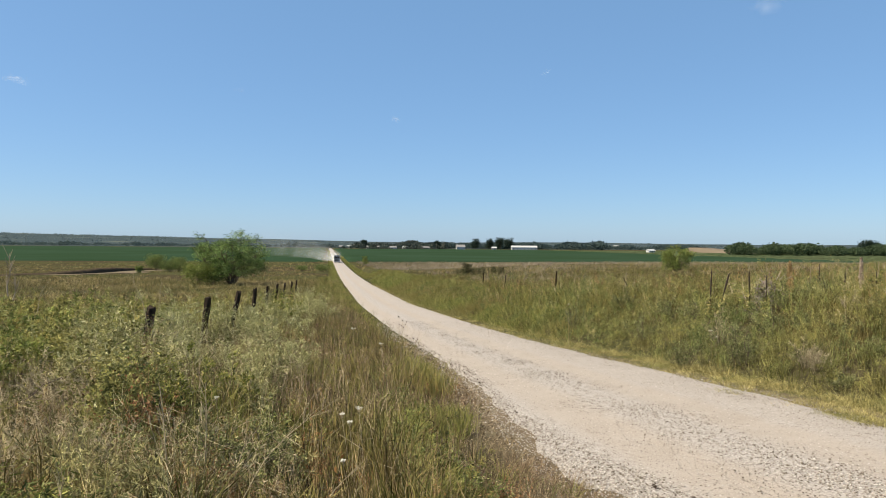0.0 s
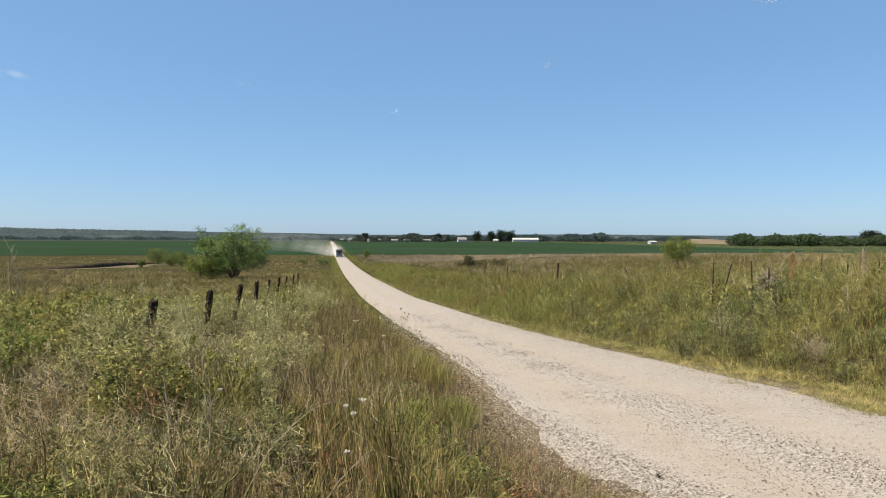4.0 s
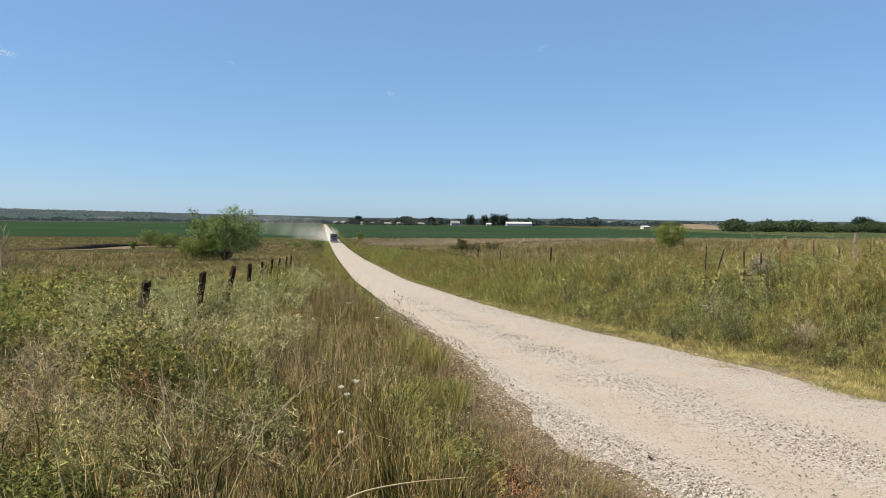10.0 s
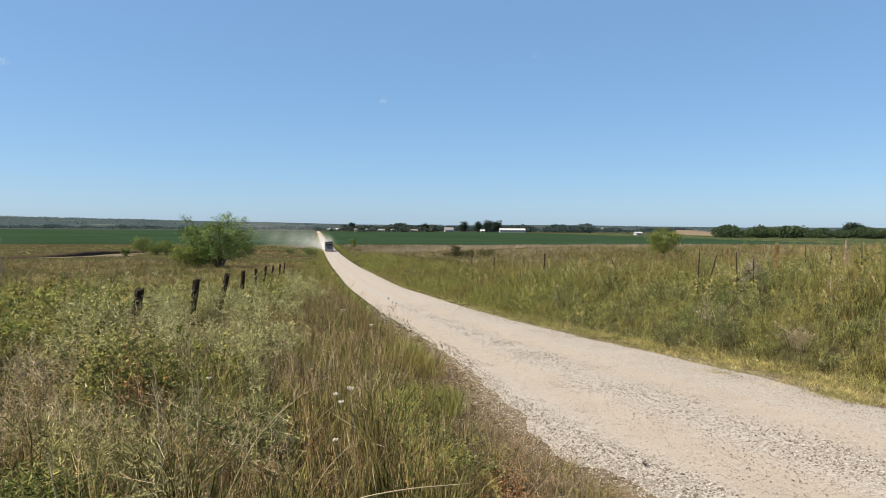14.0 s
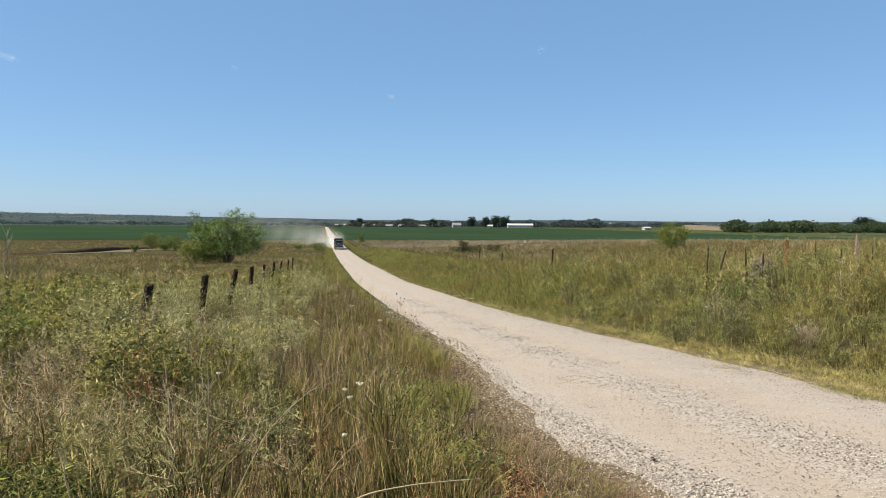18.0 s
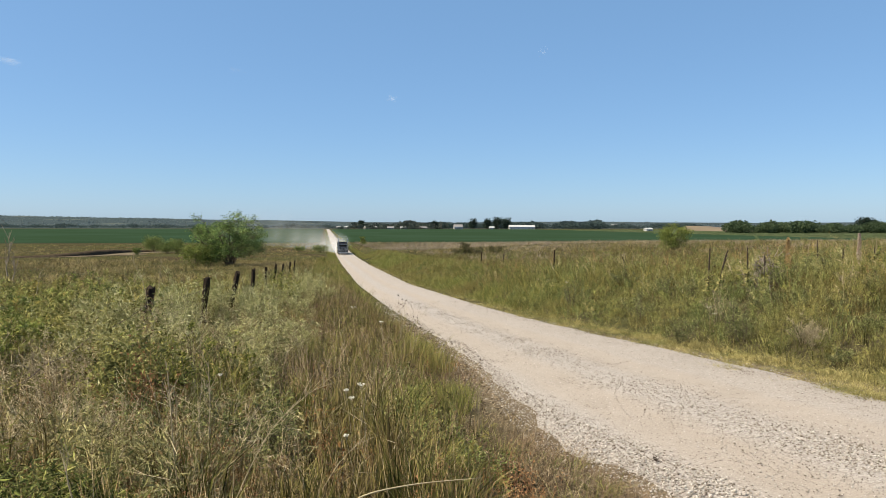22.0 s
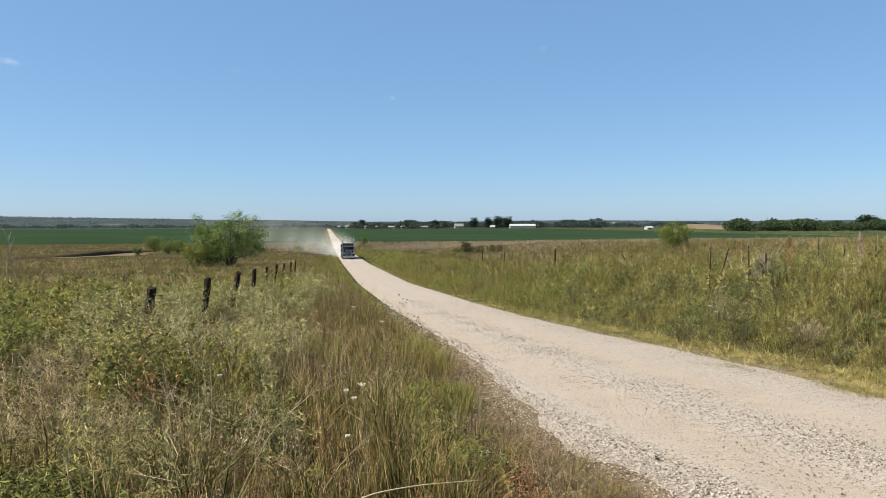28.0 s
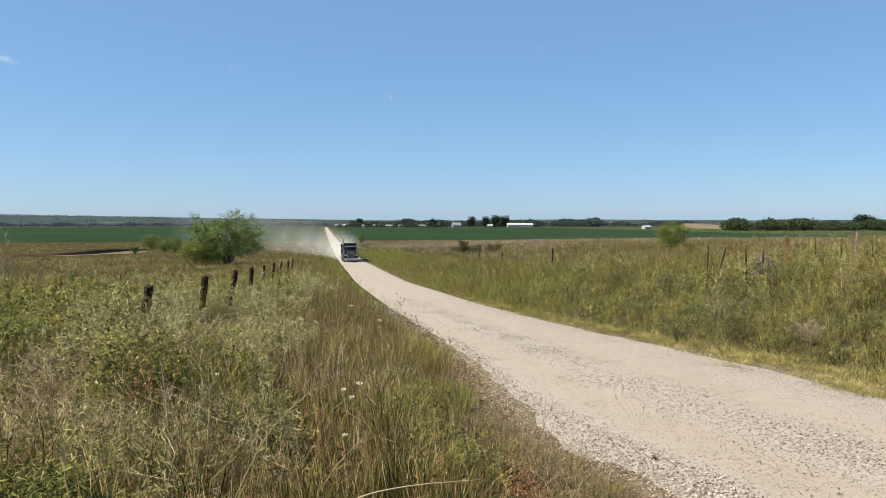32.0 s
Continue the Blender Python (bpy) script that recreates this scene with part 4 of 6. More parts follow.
m_thicket = leafy("thicket_leaves", [(0.0, (0.04, 0.04, 0.018)), (0.6, (0.085, 0.082, 0.036)), (1.0, (0.16, 0.14, 0.07))], None)
m_lime = leafy("sapling_leaves", [(0.0, (0.0784, 0.102, 0.0235)), (0.6, (0.149, 0.18, 0.0431)), (1.0, (0.251, 0.267, 0.0784))], None)
m_ash = leafy("meadow_tree_leaves", [(0.0, (0.0574, 0.0957, 0.0255)), (0.55, (0.153, 0.225, 0.0637)), (1.0, (0.331, 0.408, 0.14))], None, clump=0.7)
tree("tree", -0.303, 100.0, 8.2, 11.0, 19000, 0.2, m_ash, "young green broadleaf tree standing alone in the meadow", 13, 3, 0.16, "tree", 0.03, 0.42, 0.55, 0.3)
tree("tree", 0.324, 86.0, 3.5, 4.3, 8000, 0.13, m_lime, "small yellow green tree in the meadow", 9, 5, 0.12, "tree", 0.045, 0.36, 0.8, 0.25)
for right, ahead, h, w, n, seed in [(-0.411, 175, 3.9, 5.6, 2200, 7), (-0.392, 165, 2.7, 5.0, 1900, 8), (-0.379, 170, 3.2, 5.0, 1900, 9), (-0.36, 168, 1.6, 3.0, 600, 10), (-0.435, 150, 1.6, 1.8, 500, 11), (-0.35, 98, 2.9, 5.5, 1900, 18), (-0.33, 99, 1.8, 4.5, 900, 19), (-0.175, 190, 1.8, 5.0, 900, 12), (-0.205, 200, 1.2, 4.0, 600, 13), (0.0285, 112, 2.2, 2.0, 450, 31), (0.043, 118, 1.0, 4.2, 500, 32), (0.072, 116, 1.0, 3.4, 450, 33), (0.018, 119, 0.8, 2.6, 250, 34)]:
    tree("bush", right, ahead, h, w, int(n * 1.7), 0.22, m_thicket if seed > 30 else m_tree if seed in (7, 8, 9, 10, 11, 12, 13, 19) else m_lime, "low rounded green bush in the meadow", 6, seed, 0.0, "bush", 0.09)
tree("sapling", -0.1155, 250, 3.6, 3.4, 900, 0.28, m_lime, "pale green sapling beside the gravel road", 3, 15)
for right, h, w, seed in [(0.0395, 18, 13, 21), (0.075, 20, 17, 22), (0.087, 18, 15, 23), (0.06, 16, 13, 24), (-0.0155, 13, 9, 25), (-0.012, 11, 8, 26), (-0.118, 13, 10, 27), (0.588, 17, 13, 28), (0.6, 14, 14, 29)]:
    tree("tree", right, 1130 if seed < 28 else 735, h, w, 1300, 1.7, m_woods, "tall dark green shade tree by the far farmstead", 5, seed, 0.05, "tree", 0.15)


def woods(bearings, dist, deep, count, tall, label, mat=None, seed=1, clumps=60):
    """A far belt of trees: crowns of leaf clumps."""
    r = np.random.RandomState(seed)
    q = r.uniform(bearings[0], bearings[1], count)
    d = dist + r.uniform(0, deep, count)
    x = q * d * math.cos(HEADING) + d * math.sin(HEADING)
    y = -q * d * math.sin(HEADING) + d * math.cos(HEADING)
    h = r.uniform(tall[0], tall[1], count) * (0.8 + 0.3 * np.sin(q * 40 + seed) * np.sin(q * 97))
    z = ground_z(x, y)
    v = r.normal(size=(count, clumps, 3))
    v /= np.linalg.norm(v, axis=2)[:, :, None]
    v *= r.uniform(0.5, 0.95, (count, clumps, 1)) if clumps > 20 else r.uniform(0.3, 0.7, (count, clumps, 1))
    low = clumps < 20
    c = np.stack([x, y, z + h * (0.3 if low else 0.5)], 1)[:, None, :] + v * np.stack([h * 0.8, h * 0.8, h * (0.4 if low else 0.5)], 1)[:, None, :]
    size = np.repeat(h * (0.5 if low else 0.26 if clumps < 200 else 0.15), clumps)
    return tagged(new("far_woods", mesh_of("far_woods", *leaves(c.reshape(-1, 3), size * r.uniform(0.6, 1.3, len(size)), 0.8, 0.8), mat or m_woods)), label, "woods", kind="stuff")


# blue-grey distance haze is mixed into the hill leaves' own colour
m_hill_haze = leafy("hill_woods_haze_tint", [(0.0, (0.115, 0.15, 0.158)), (1.0, (0.16, 0.195, 0.2))], (0.125, 0.152, 0.135), 0.004, 0.5, 0.9, 0.0)
# belt leaves tinted bluish in place of haze in the air
m_belt_haze = leafy("far_belt_haze_tint", [(0.0, (0.0396, 0.0607, 0.0595)), (1.0, (0.0686, 0.092, 0.0848))], None, through_light=0.4, rough=0.9, gloss=0.0)
m_brown = leafy("mixed_leaves", [(0.0, (0.0326, 0.0478, 0.0432)), (0.6, (0.0538, 0.0707, 0.06)), (1.0, (0.0912, 0.0936, 0.0768))], None, through_light=0.3)
woods((-0.68, -0.15), 1150, 300, 460, (5, 9), "dark belt of trees along the far fields", m_belt_haze, seed=1, clumps=36)
woods((-0.13, 0.0), 1090, 160, 190, (8, 15), "brownish scattered trees round the far village", m_brown, 4)
woods((-0.17, -0.03), 1065, 30, 60, (2.5, 6), "low garden trees before the far village", m_brown, 9)
woods((-0.11, -0.01), 1042, 8, 40, (3, 6), "low garden trees before the far village", m_brown, 10)
woods((0.0, 0.22), 1180, 200, 260, (11, 17), "dark belt of trees along the far fields", m_belt_haze, seed=5, clumps=50)
woods((0.22, 0.37), 1250, 200, 150, (8, 12), "dark belt of trees along the far fields", m_belt_haze, seed=6, clumps=44)
woods((0.36, 0.405), 1000, 60, 22, (4, 7), "low hedge trees at the field corner", seed=7)
woods((-0.7, 0.7), 1300, 1900, 4600, (4.5, 8), "wooded hills on the horizon, tinted as through blue haze", m_hill_haze, seed=2, clumps=10)
m_copse = leafy("copse_leaves", [(0.0, (0.0354, 0.0575, 0.0309)), (0.6, (0.0663, 0.0941, 0.0474)), (1.0, (0.106, 0.134, 0.0719))], (0.053, 0.0744, 0.0387), 0.03, 0.4, 0.9, 0.0)
woods((0.392, 0.72), 690, 90, 165, (10.0, 16.0), "green wood at the edge of the fields", m_copse, seed=3, clumps=260)
stub_x = np.linspace(*[spot(q, 860)[0] for q in (0.387, 0.42)], 14)


def stubble_z(X, Y):
    across = ease((X - stub_x[0]) / 4) * ease((stub_x[-1] - X) / 4)
    return ground_z(X, Y) - 0.3 + across * (0.8 + 6.0 * np.clip((Y - 735) / 130, 0, 1))


tagged(sheet("stubble_field", stub_x, np.linspace(735, 880, 24), stubble_z, m_stubble), "tan harvested field on a gentle rise beyond the pasture", "field", kind="stuff")


def aim(right, up, ahead):
    """A place in the air: offsets to the right and up as ratios of the distance ahead, from the mean eye and line of sight."""
    x, y = place(right * ahead, ahead * math.cos(TILT) - up * ahead * math.sin(TILT))
    return Vector((x, y, 1.6 + ahead * math.sin(TILT) + up * ahead * math.cos(TILT)))


def bearing(x, y):
    return (x - 784) / 1255.0, (441 - y) / 1255.0


def part(name, bm, mat, parent, label="", smooth=False):
    me = bpy.data.meshes.new(name)
    bm.to_mesh(me)
    bm.free()
    if smooth:
        me.polygons.foreach_set("use_smooth", [True] * len(me.polygons))
    me.materials.append(mat)
    ob = new(name, me)
    ob.parent = parent
    return tagged(ob, label)


# ======== gravel ========
m_stone = leafy("loose_stones", [(0.0, (0.117, 0.0944, 0.0734)), (0.25, (0.224, 0.193, 0.162)), (0.7, (0.345, 0.309, 0.269)), (1.0, (0.493, 0.457, 0.412))], None, through_light=0.0, rough=0.9)


def stones(x, y, z, size):
    """Small angular stones of eight triangles."""
    n = len(x)
    c = np.stack([x, y, z], 1)
    dirs = np.array([[1, 0, 0], [0, 1, 0], [-1, 0, 0], [0, -1, 0], [0, 0, 1], [0, 0, -1]], float)
    V = dirs[None] * RNG.uniform(0.3, 0.62, (n, 6, 1)) * np.array([1.1, 1, 0.75]) + RNG.normal(size=(n, 6, 3)) * 0.09
    a = RNG.uniform(0, 6.283, n)
    ca, sa = np.cos(a)[:, None], np.sin(a)[:, None]
    V = np.stack([V[..., 0] * ca - V[..., 1] * sa, V[..., 0] * sa + V[..., 1] * ca, V[..., 2]], -1)
    V = V * size[:, None, None] + c[:, None]
    i = np.arange(n)[:, None] * 6
    T = np.concatenate([i + t for t in ([0, 1, 4], [1, 2, 4], [2, 3, 4], [3, 0, 4], [1, 0, 5], [2, 1, 5], [3, 2, 5], [0, 3, 5])], 0)
    return V.reshape(-1, 3), T


gx, gy, gd = scatter(250000, 3.6, 36, -EDGE - 0.9, EDGE + 0.3, 0.0, None, 39)
gu = unflare(gx, gy) - ROAD_X + 0.15 * waves(gx, gy, 2.2, 51)
want = 0.42 + 0.7 * ease((np.abs(gu) - 1.9) / 0.3) + 0.42 * np.exp(-((gu + 0.88) / 0.42) ** 2) + 0.25 * ease((gu - 0.3) / 1.0)
want *= np.where(gu < 0, 1.25, 0.95) * (1 - ease((np.abs(gu) - 2.75) / 0.8) * 0.8)
want *= 1 - ease((gu - 1.75 + narrow(gy) - 0.1) / 0.35)
want *= 0.9 + 0.25 * waves(gx, gy, 0.5, 91)
ok = RNG.uniform(0, 1, len(gx)) < want * 0.68
gx, gy, gd = gx[ok], gy[ok], gd[ok]
heap = np.clip((want[ok] - 0.45) / 0.6, 0, 1)  # larger stones lie in the ridges and at the edges
size = RNG.uniform(0.007, 0.015, len(gx)) * (1 + 0.6 * heap) * RNG.uniform(0.7, 1.35, len(gx)) * widen(gd, 8.0, 0.6)
stuff("gravel", [stones(gx, gy, np.maximum(road_z(unflare(gx, gy), gy), ground_z(gx, gy) - 0.01) + size * 0.22, size)], m_stone, "loose pale limestone gravel on the road edges", "gravel")

# ======== fences ========


def fence_post(right, ahead, height, thick, lean_x, lean_y, label, seed, mat=None, name="fence_post", category="fence post", group="posts of the old roadside fence"):
    r = random.Random(seed)
    bm = bmesh.new()
    rings = []
    for i in range(7):
        t = i / 6
        ring = []
        for k in range(8):
            a = 6.283 * k / 8
            q = thick * 0.5 * (1 - 0.1 * t) * r.uniform(0.8, 1.18)
            ring.append(bm.verts.new((math.cos(a) * q, math.sin(a) * q, -0.25 + t * (height + 0.25) + (r.uniform(-0.07, 0.05) if i == 6 else 0))))
        rings.append(ring)
    for a, b in zip(rings, rings[1:]):
        for k in range(8):
            bm.faces.new((a[k], a[(k + 1) % 8], b[(k + 1) % 8], b[k]))
    bm.faces.new(rings[-1])
    ob = part(name, bm, mat or m_post, None, label)
    tagged(ob, category=category, group=group)
    x, y = spot(right, ahead)
    ob.matrix_world = Matrix.Translation((x, y, float(ground_z(x, y)))) @ pose(0, 0, 0, lean_y, lean_x, -math.degrees(HEADING))
    return ob


OLD = "dark weathered leaning wooden fence post among weeds"
OLD_POSTS = [(262, 508, 11.3, 0.15, 7), (362, 490, 16.4, 0.16, 6), (417, 481, 21.7, 0.16, 13), (445, 474, 26.5, 0.15, 4), (467, 470, 31.7, 0.13, 3), (485, 466, 37.0, 0.14, 9), (498, 464, 43.6, 0.13, 8), (510, 461, 49.0, 0.13, 3), (518, 459, 54.5, 0.13, 4)]
for i, (px, py, ahead, w, lean) in enumerate(OLD_POSTS):
    top = aim(*bearing(px, py), ahead)
    h = top.z - float(ground_z(top.x, top.y))
    right = (px - 784) / 1255 - math.tan(radians(lean)) * h / ahead
    fence_post(right, ahead, h / math.cos(radians(lean)), w, lean, 0, OLD, i)
for i, (right, ahead, h, w, lean) in enumerate([(0.1546, 44.7, 1.25, 0.1, 1), (0.262, 34.0, 0.95, 0.05, -25), (0.083, 62, 1.2, 0.1, 2), (0.052, 72, 1.2, 0.1, 0)]):
    fence_post(right, ahead, h, w, lean, 0, "thin dark wooden fence post among tall weeds", 20 + i)

m_wire = plain("rusty_wire", (0.0888, 0.0592, 0.0444), 0.7, 0.6)
for sag, rows in enumerate([[(-60, 728, 5.9), (0, 690, 6.5), (75, 644, 7.3), (155, 596, 8.6), (262, 533, 11.3), (362, 509, 16.4), (415, 497, 21.7), (444, 488, 26.5), (467, 480, 31.7), (485, 475, 37.0)],
                           [(-60, 770, 5.9), (60, 697, 6.9), (150, 640, 8.2), (200, 602, 9.4), (262, 562, 11.3), (358, 530, 16.4), (411, 513, 21.7), (443, 500, 26.5), (466, 489, 31.7)]]):
    knots = [aim(*bearing(px, py), d) for px, py, d in rows]
    pts = []
    for p, q in zip(knots, knots[1:]):
        pts += [p.lerp(q, k / 6) - Vector((0, 0, 0.18 * (k / 6) * (1 - k / 6))) for k in range(6)]
    pts.append(knots[-1])
    tagged(new("fence_wire", mesh_of("fence_wire", *tube(pts, [0.0045] * len(pts), 4), m_wire)), "slack rusty wire strung along old fence posts", "wire", "wires of the old roadside fence")

# ======== single plants that stand out ========
m_straw = plain("straw", (0.334, 0.273, 0.164), 0.7, 0, 0.2)
m_petal = plain("white_petals", (0.64, 0.62, 0.52), 0.7, 0, 0.08)
m_seed = plain("dark_seed_heads", (0.037, 0.0259, 0.0185), 0.9, 0, 0.4, 40)
m_husk = plain("pale_husks", (0.271, 0.221, 0.152), 0.85, 0, 0.3, 30)
m_rosette = leafy("mullein_leaves", [(0.0, (0.12, 0.115, 0.04)), (0.6, (0.26, 0.235, 0.085)), (1.0, (0.42, 0.35, 0.14))], None, through_light=0.15)


swaying = []


def stalk(points, ahead, thick, label, name="dry_stalk", branches=0, seed=0, mat=None, reach=0.12):
    """A long bent straw through places given as ratios, with thin side shoots."""
    r = random.Random(seed)
    pts = [aim(*bearing(x, y), ahead * k) for x, y, k in points]
    root = tagged(new(name), label, "dry stalk")
    base = pts[0].copy()
    root.location = base
    fine = []
    for i in range(len(pts) - 1):
        for k in range(5):
            fine.append(pts[i].lerp(pts[i + 1], k / 5) - base)
    fine.append(pts[-1] - base)
    for _ in range(3):
        fine = [fine[0]] + [(fine[i - 1] + fine[i] * 2 + fine[i + 1]) / 4 for i in range(1, len(fine) - 1)] + [fine[-1]]
    n = len(fine)
    stem = new("stem", mesh_of("stem", *tube(fine, [thick * (1 - 0.75 * i / n) for i in range(n)], 5), mat or m_straw))
    stem.parent = root
    if branches:
        made = []
        for _ in range(branches):
            i = r.randint(n // 3, n - 2)
            way = (fine[i + 1] - fine[i]).normalized()
            tip = fine[i] + (way + Vector((r.uniform(-1, 1), r.uniform(-1, 1), r.uniform(-0.4, 0.9))) * 0.7) * r.uniform(0.25, 1.0) * reach
            made.append(tube([fine[i], fine[i].lerp(tip, 0.6) + Vector((0, 0, 0.004)), tip], [thick * 0.3, thick * 0.3, thick * 0.15], 4))
        shoots = new("side_shoot_spray", mesh_of("side_shoot_spray", *gather(made), mat or m_straw))
        shoots.parent = root
        tagged(shoots, kind="stuff")
    if ahead < 10:
        swaying.append(root)
    return root


stalk([(590, 905, 1.0), (650, 873, 1.0), (740, 856, 1.02), (850, 847, 1.04)], 3.1, 0.005, "long pale grass straw arching over the verge", "grass_straw")
stalk([(400, 920, 1), (432, 845, 1), (470, 770, 1), (520, 715, 1), (604, 655, 1)], 3.9, 0.0032, "tall pale dry branched weed stalk leaning over", branches=26, seed=3)
stalk([(318, 900, 1), (302, 800, 1), (295, 700, 1), (287, 640, 1)], 4.2, 0.006, "upright pale dry weed stalk", branches=14, seed=4)
stalk([(374, 900, 1), (366, 800, 1), (370, 700, 1), (366, 636, 1)], 4.6, 0.006, "upright pale dry weed stalk", branches=16, seed=14)
stalk([(338, 905, 1), (346, 810, 1), (352, 720, 1), (356, 668, 1)], 4.9, 0.004, "upright pale dry weed stalk", branches=18, seed=15)
stalk([(322, 860, 1), (296, 790, 1), (276, 730, 1), (262, 684, 1)], 4.7, 0.004, "thin pale dry stalk leaning among weeds", branches=10, seed=16)
stalk([(190, 850, 1), (206, 800, 1), (212, 740, 1), (224, 705, 1)], 4.9, 0.004, "thin pale dry stalk leaning among weeds", branches=12, seed=17)
stalk([(300, 905, 1), (310, 830, 1), (311, 760, 1), (310, 700, 1)], 4.5, 0.004, "upright pale dry weed stalk", branches=12, seed=18)
stalk([(396, 880, 1), (420, 800, 1), (436, 745, 1), (452, 720, 1)], 4.7, 0.0035, "thin pale dry stalk leaning among weeds", branches=16, seed=19)
stalk([(200, 850, 1.0), (255, 780, 1.0), (285, 748, 1.0)], 4.6, 0.003, "thin pale dry stalk leaning among weeds", branches=6, seed=20)
stalk([(560, 880, 1), (600, 815, 1), (640, 780, 1)], 4.2, 0.003, "thin pale dry stalk leaning among weeds", branches=8, seed=22)
stalk([(268, 590, 1), (276, 520, 1), (282, 450, 1)], 9.0, 0.004, "tall pale dry weed stalk", branches=10, seed=23)
stalk([(262, 560, 1), (250, 500, 1), (236, 470, 1), (225, 452, 1)], 9.6, 0.005, "tall pale dry weed stalk", branches=10, seed=24)
stalk([(60, 520, 1), (64, 495, 1), (68, 478, 1)], 12, 0.006, "tall pale dry weed stalk", branches=10, seed=25)
stalk([(128, 900, 1), (112, 840, 1), (118, 800, 1)], 3.6, 0.005, "upright pale dry weed stalk", branches=8, seed=5)
stalk([(130, 695, 1), (146, 640, 1), (160, 585, 1), (166, 560, 1)], 6.5, 0.005, "upright pale dry weed stalk", branches=10, seed=6)
stalk([(8, 488, 1), (5, 470, 1), (13, 440, 1), (9, 418, 1)], 8.0, 0.009, "tall pale seeding weed stalk", branches=26, seed=9, mat=m_husk, reach=0.13)
stalk([(17, 495, 1), (22, 478, 1), (18, 458, 1)], 8.2, 0.008, "tall pale seeding weed stalk", branches=22, seed=12, mat=m_husk, reach=0.12)
for i, (x, y0, y1, d) in enumerate([(1100, 470, 438, 30), (1115, 465, 445, 31), (1370, 480, 440, 24), (1425, 470, 425, 23), (1465, 480, 425, 22), (1545, 470, 415, 20), (1490, 470, 430, 22), (1330, 480, 445, 25)]):
    stalk([(x, y0, 1), (x + 2, (y0 + y1) / 2, 1), (x + 3, y1, 1)], d, 0.009, "tall dry weed stem on the bank", "dry_stalk", 8, 30 + i, m_husk)


def mullein(x, y, ahead, wide, lean, leafy_to, label="dead brown mullein spike with yellowing leaves at its foot"):
    """A rough upright seed spike over drooping leaves; its top lies on the line of sight given."""
    top = aim(*bearing(x, y), ahead)
    gz = float(ground_z(top.x, top.y)) - 0.03
    h = top.z - gz
    root = tagged(new("mullein"), label, "weeds", "mulleins on the bank")
    root.location = (top.x, top.y, gz)
    slant = h * math.tan(radians(lean))
    root.location.x -= slant
    tip = Vector((slant, 0, h))
    path = [tip * (k / 28) for k in range(29)]
    rough = [0.008 if k < 17 else wide * RNG.uniform(0.45, 1.25) * min(1.0, 0.35 + (28 - k) / 5) for k in range(29)]
    new("spike", mesh_of("spike", *tube(path, rough, 7), m_seed)).parent = root
    if leafy_to:
        n = 60
        f = RNG.uniform(0.45, 1.0, n) * leafy_to / h
        at = np.array([tuple(tip * k) for k in f])
        way = RNG.normal(size=(n, 3)) * [1, 1, 0.25] - [0, 0, 0.45]
        way /= np.linalg.norm(way, axis=1)[:, None]
        size = RNG.uniform(0.1, 0.2, n) * (1.2 - 0.4 * f)
        foliage = new("foliage", mesh_of("foliage", *leaves(at + way * size[:, None] * 0.4, size, 1.0, 0.3, way), m_rosette))
        foliage.parent = root
        tagged(foliage, kind="stuff")
    return root


for row in [(1254, 431, 20.0, 0.024, 2, 0.95), (1285, 439, 20.0, 0.026, 16, 0.8), (1320, 433, 19.5, 0.02, -2, 0.85), (1351, 442, 19.5, 0.02, 0, 0.5), (1444, 420, 21.0, 0.014, 0, 0.6), (1490, 433, 20.0, 0.016, 3, 0.5), (1545, 433, 18.5, 0.02, 0, 0.75)]:
    mullein(*row)


def plume(x, y, ahead, wide, mat, label):
    """A tall stem with a long dense tassel of small dry bracts."""
    top = aim(*bearing(x, y), ahead)
    gz = float(ground_z(top.x, top.y)) - 0.03
    h = top.z - gz
    root = tagged(new("seed_spike"), label, "dry stalk")
    root.location = (top.x, top.y, gz)
    new("stem", mesh_of("stem", *tube([Vector((0, 0, h * k / 5)) for k in range(6)], [0.014, 0.013, 0.012, 0.01, 0.008, 0.004], 5), mat)).parent = root
    n = 650
    f = RNG.uniform(0.3, 1.0, n)
    q = np.sqrt(RNG.uniform(0, 1, n)) * wide * (1.35 - f)
    a = RNG.uniform(0, 6.283, n)
    at = np.stack([np.cos(a) * q, np.sin(a) * q, f * h], 1)
    way = np.stack([np.cos(a), np.sin(a), np.full(n, 1.6)], 1) / 1.89
    tassel = new("tassel", mesh_of("tassel", *leaves(at, RNG.uniform(0.03, 0.08, n), 1.0, 0.3, way), mat))
    tassel.parent = root
    tagged(tassel, kind="stuff")
    return root


m_tassel = leafy("pale_tassel", [(0.0, (0.24, 0.17, 0.125)), (1.0, (0.5, 0.4, 0.32))], None, through_light=0.1)
m_broom = leafy("rusty_tassel", [(0.0, (0.2, 0.12, 0.05)), (1.0, (0.4, 0.27, 0.13))], None, through_light=0.1)
plume(1518, 409, 20.0, 0.085, m_tassel, "tall pale dry plume among the bank's weeds")
plume(1392, 417, 20.5, 0.11, m_broom, "rusty brown dry plume among the bank's weeds")


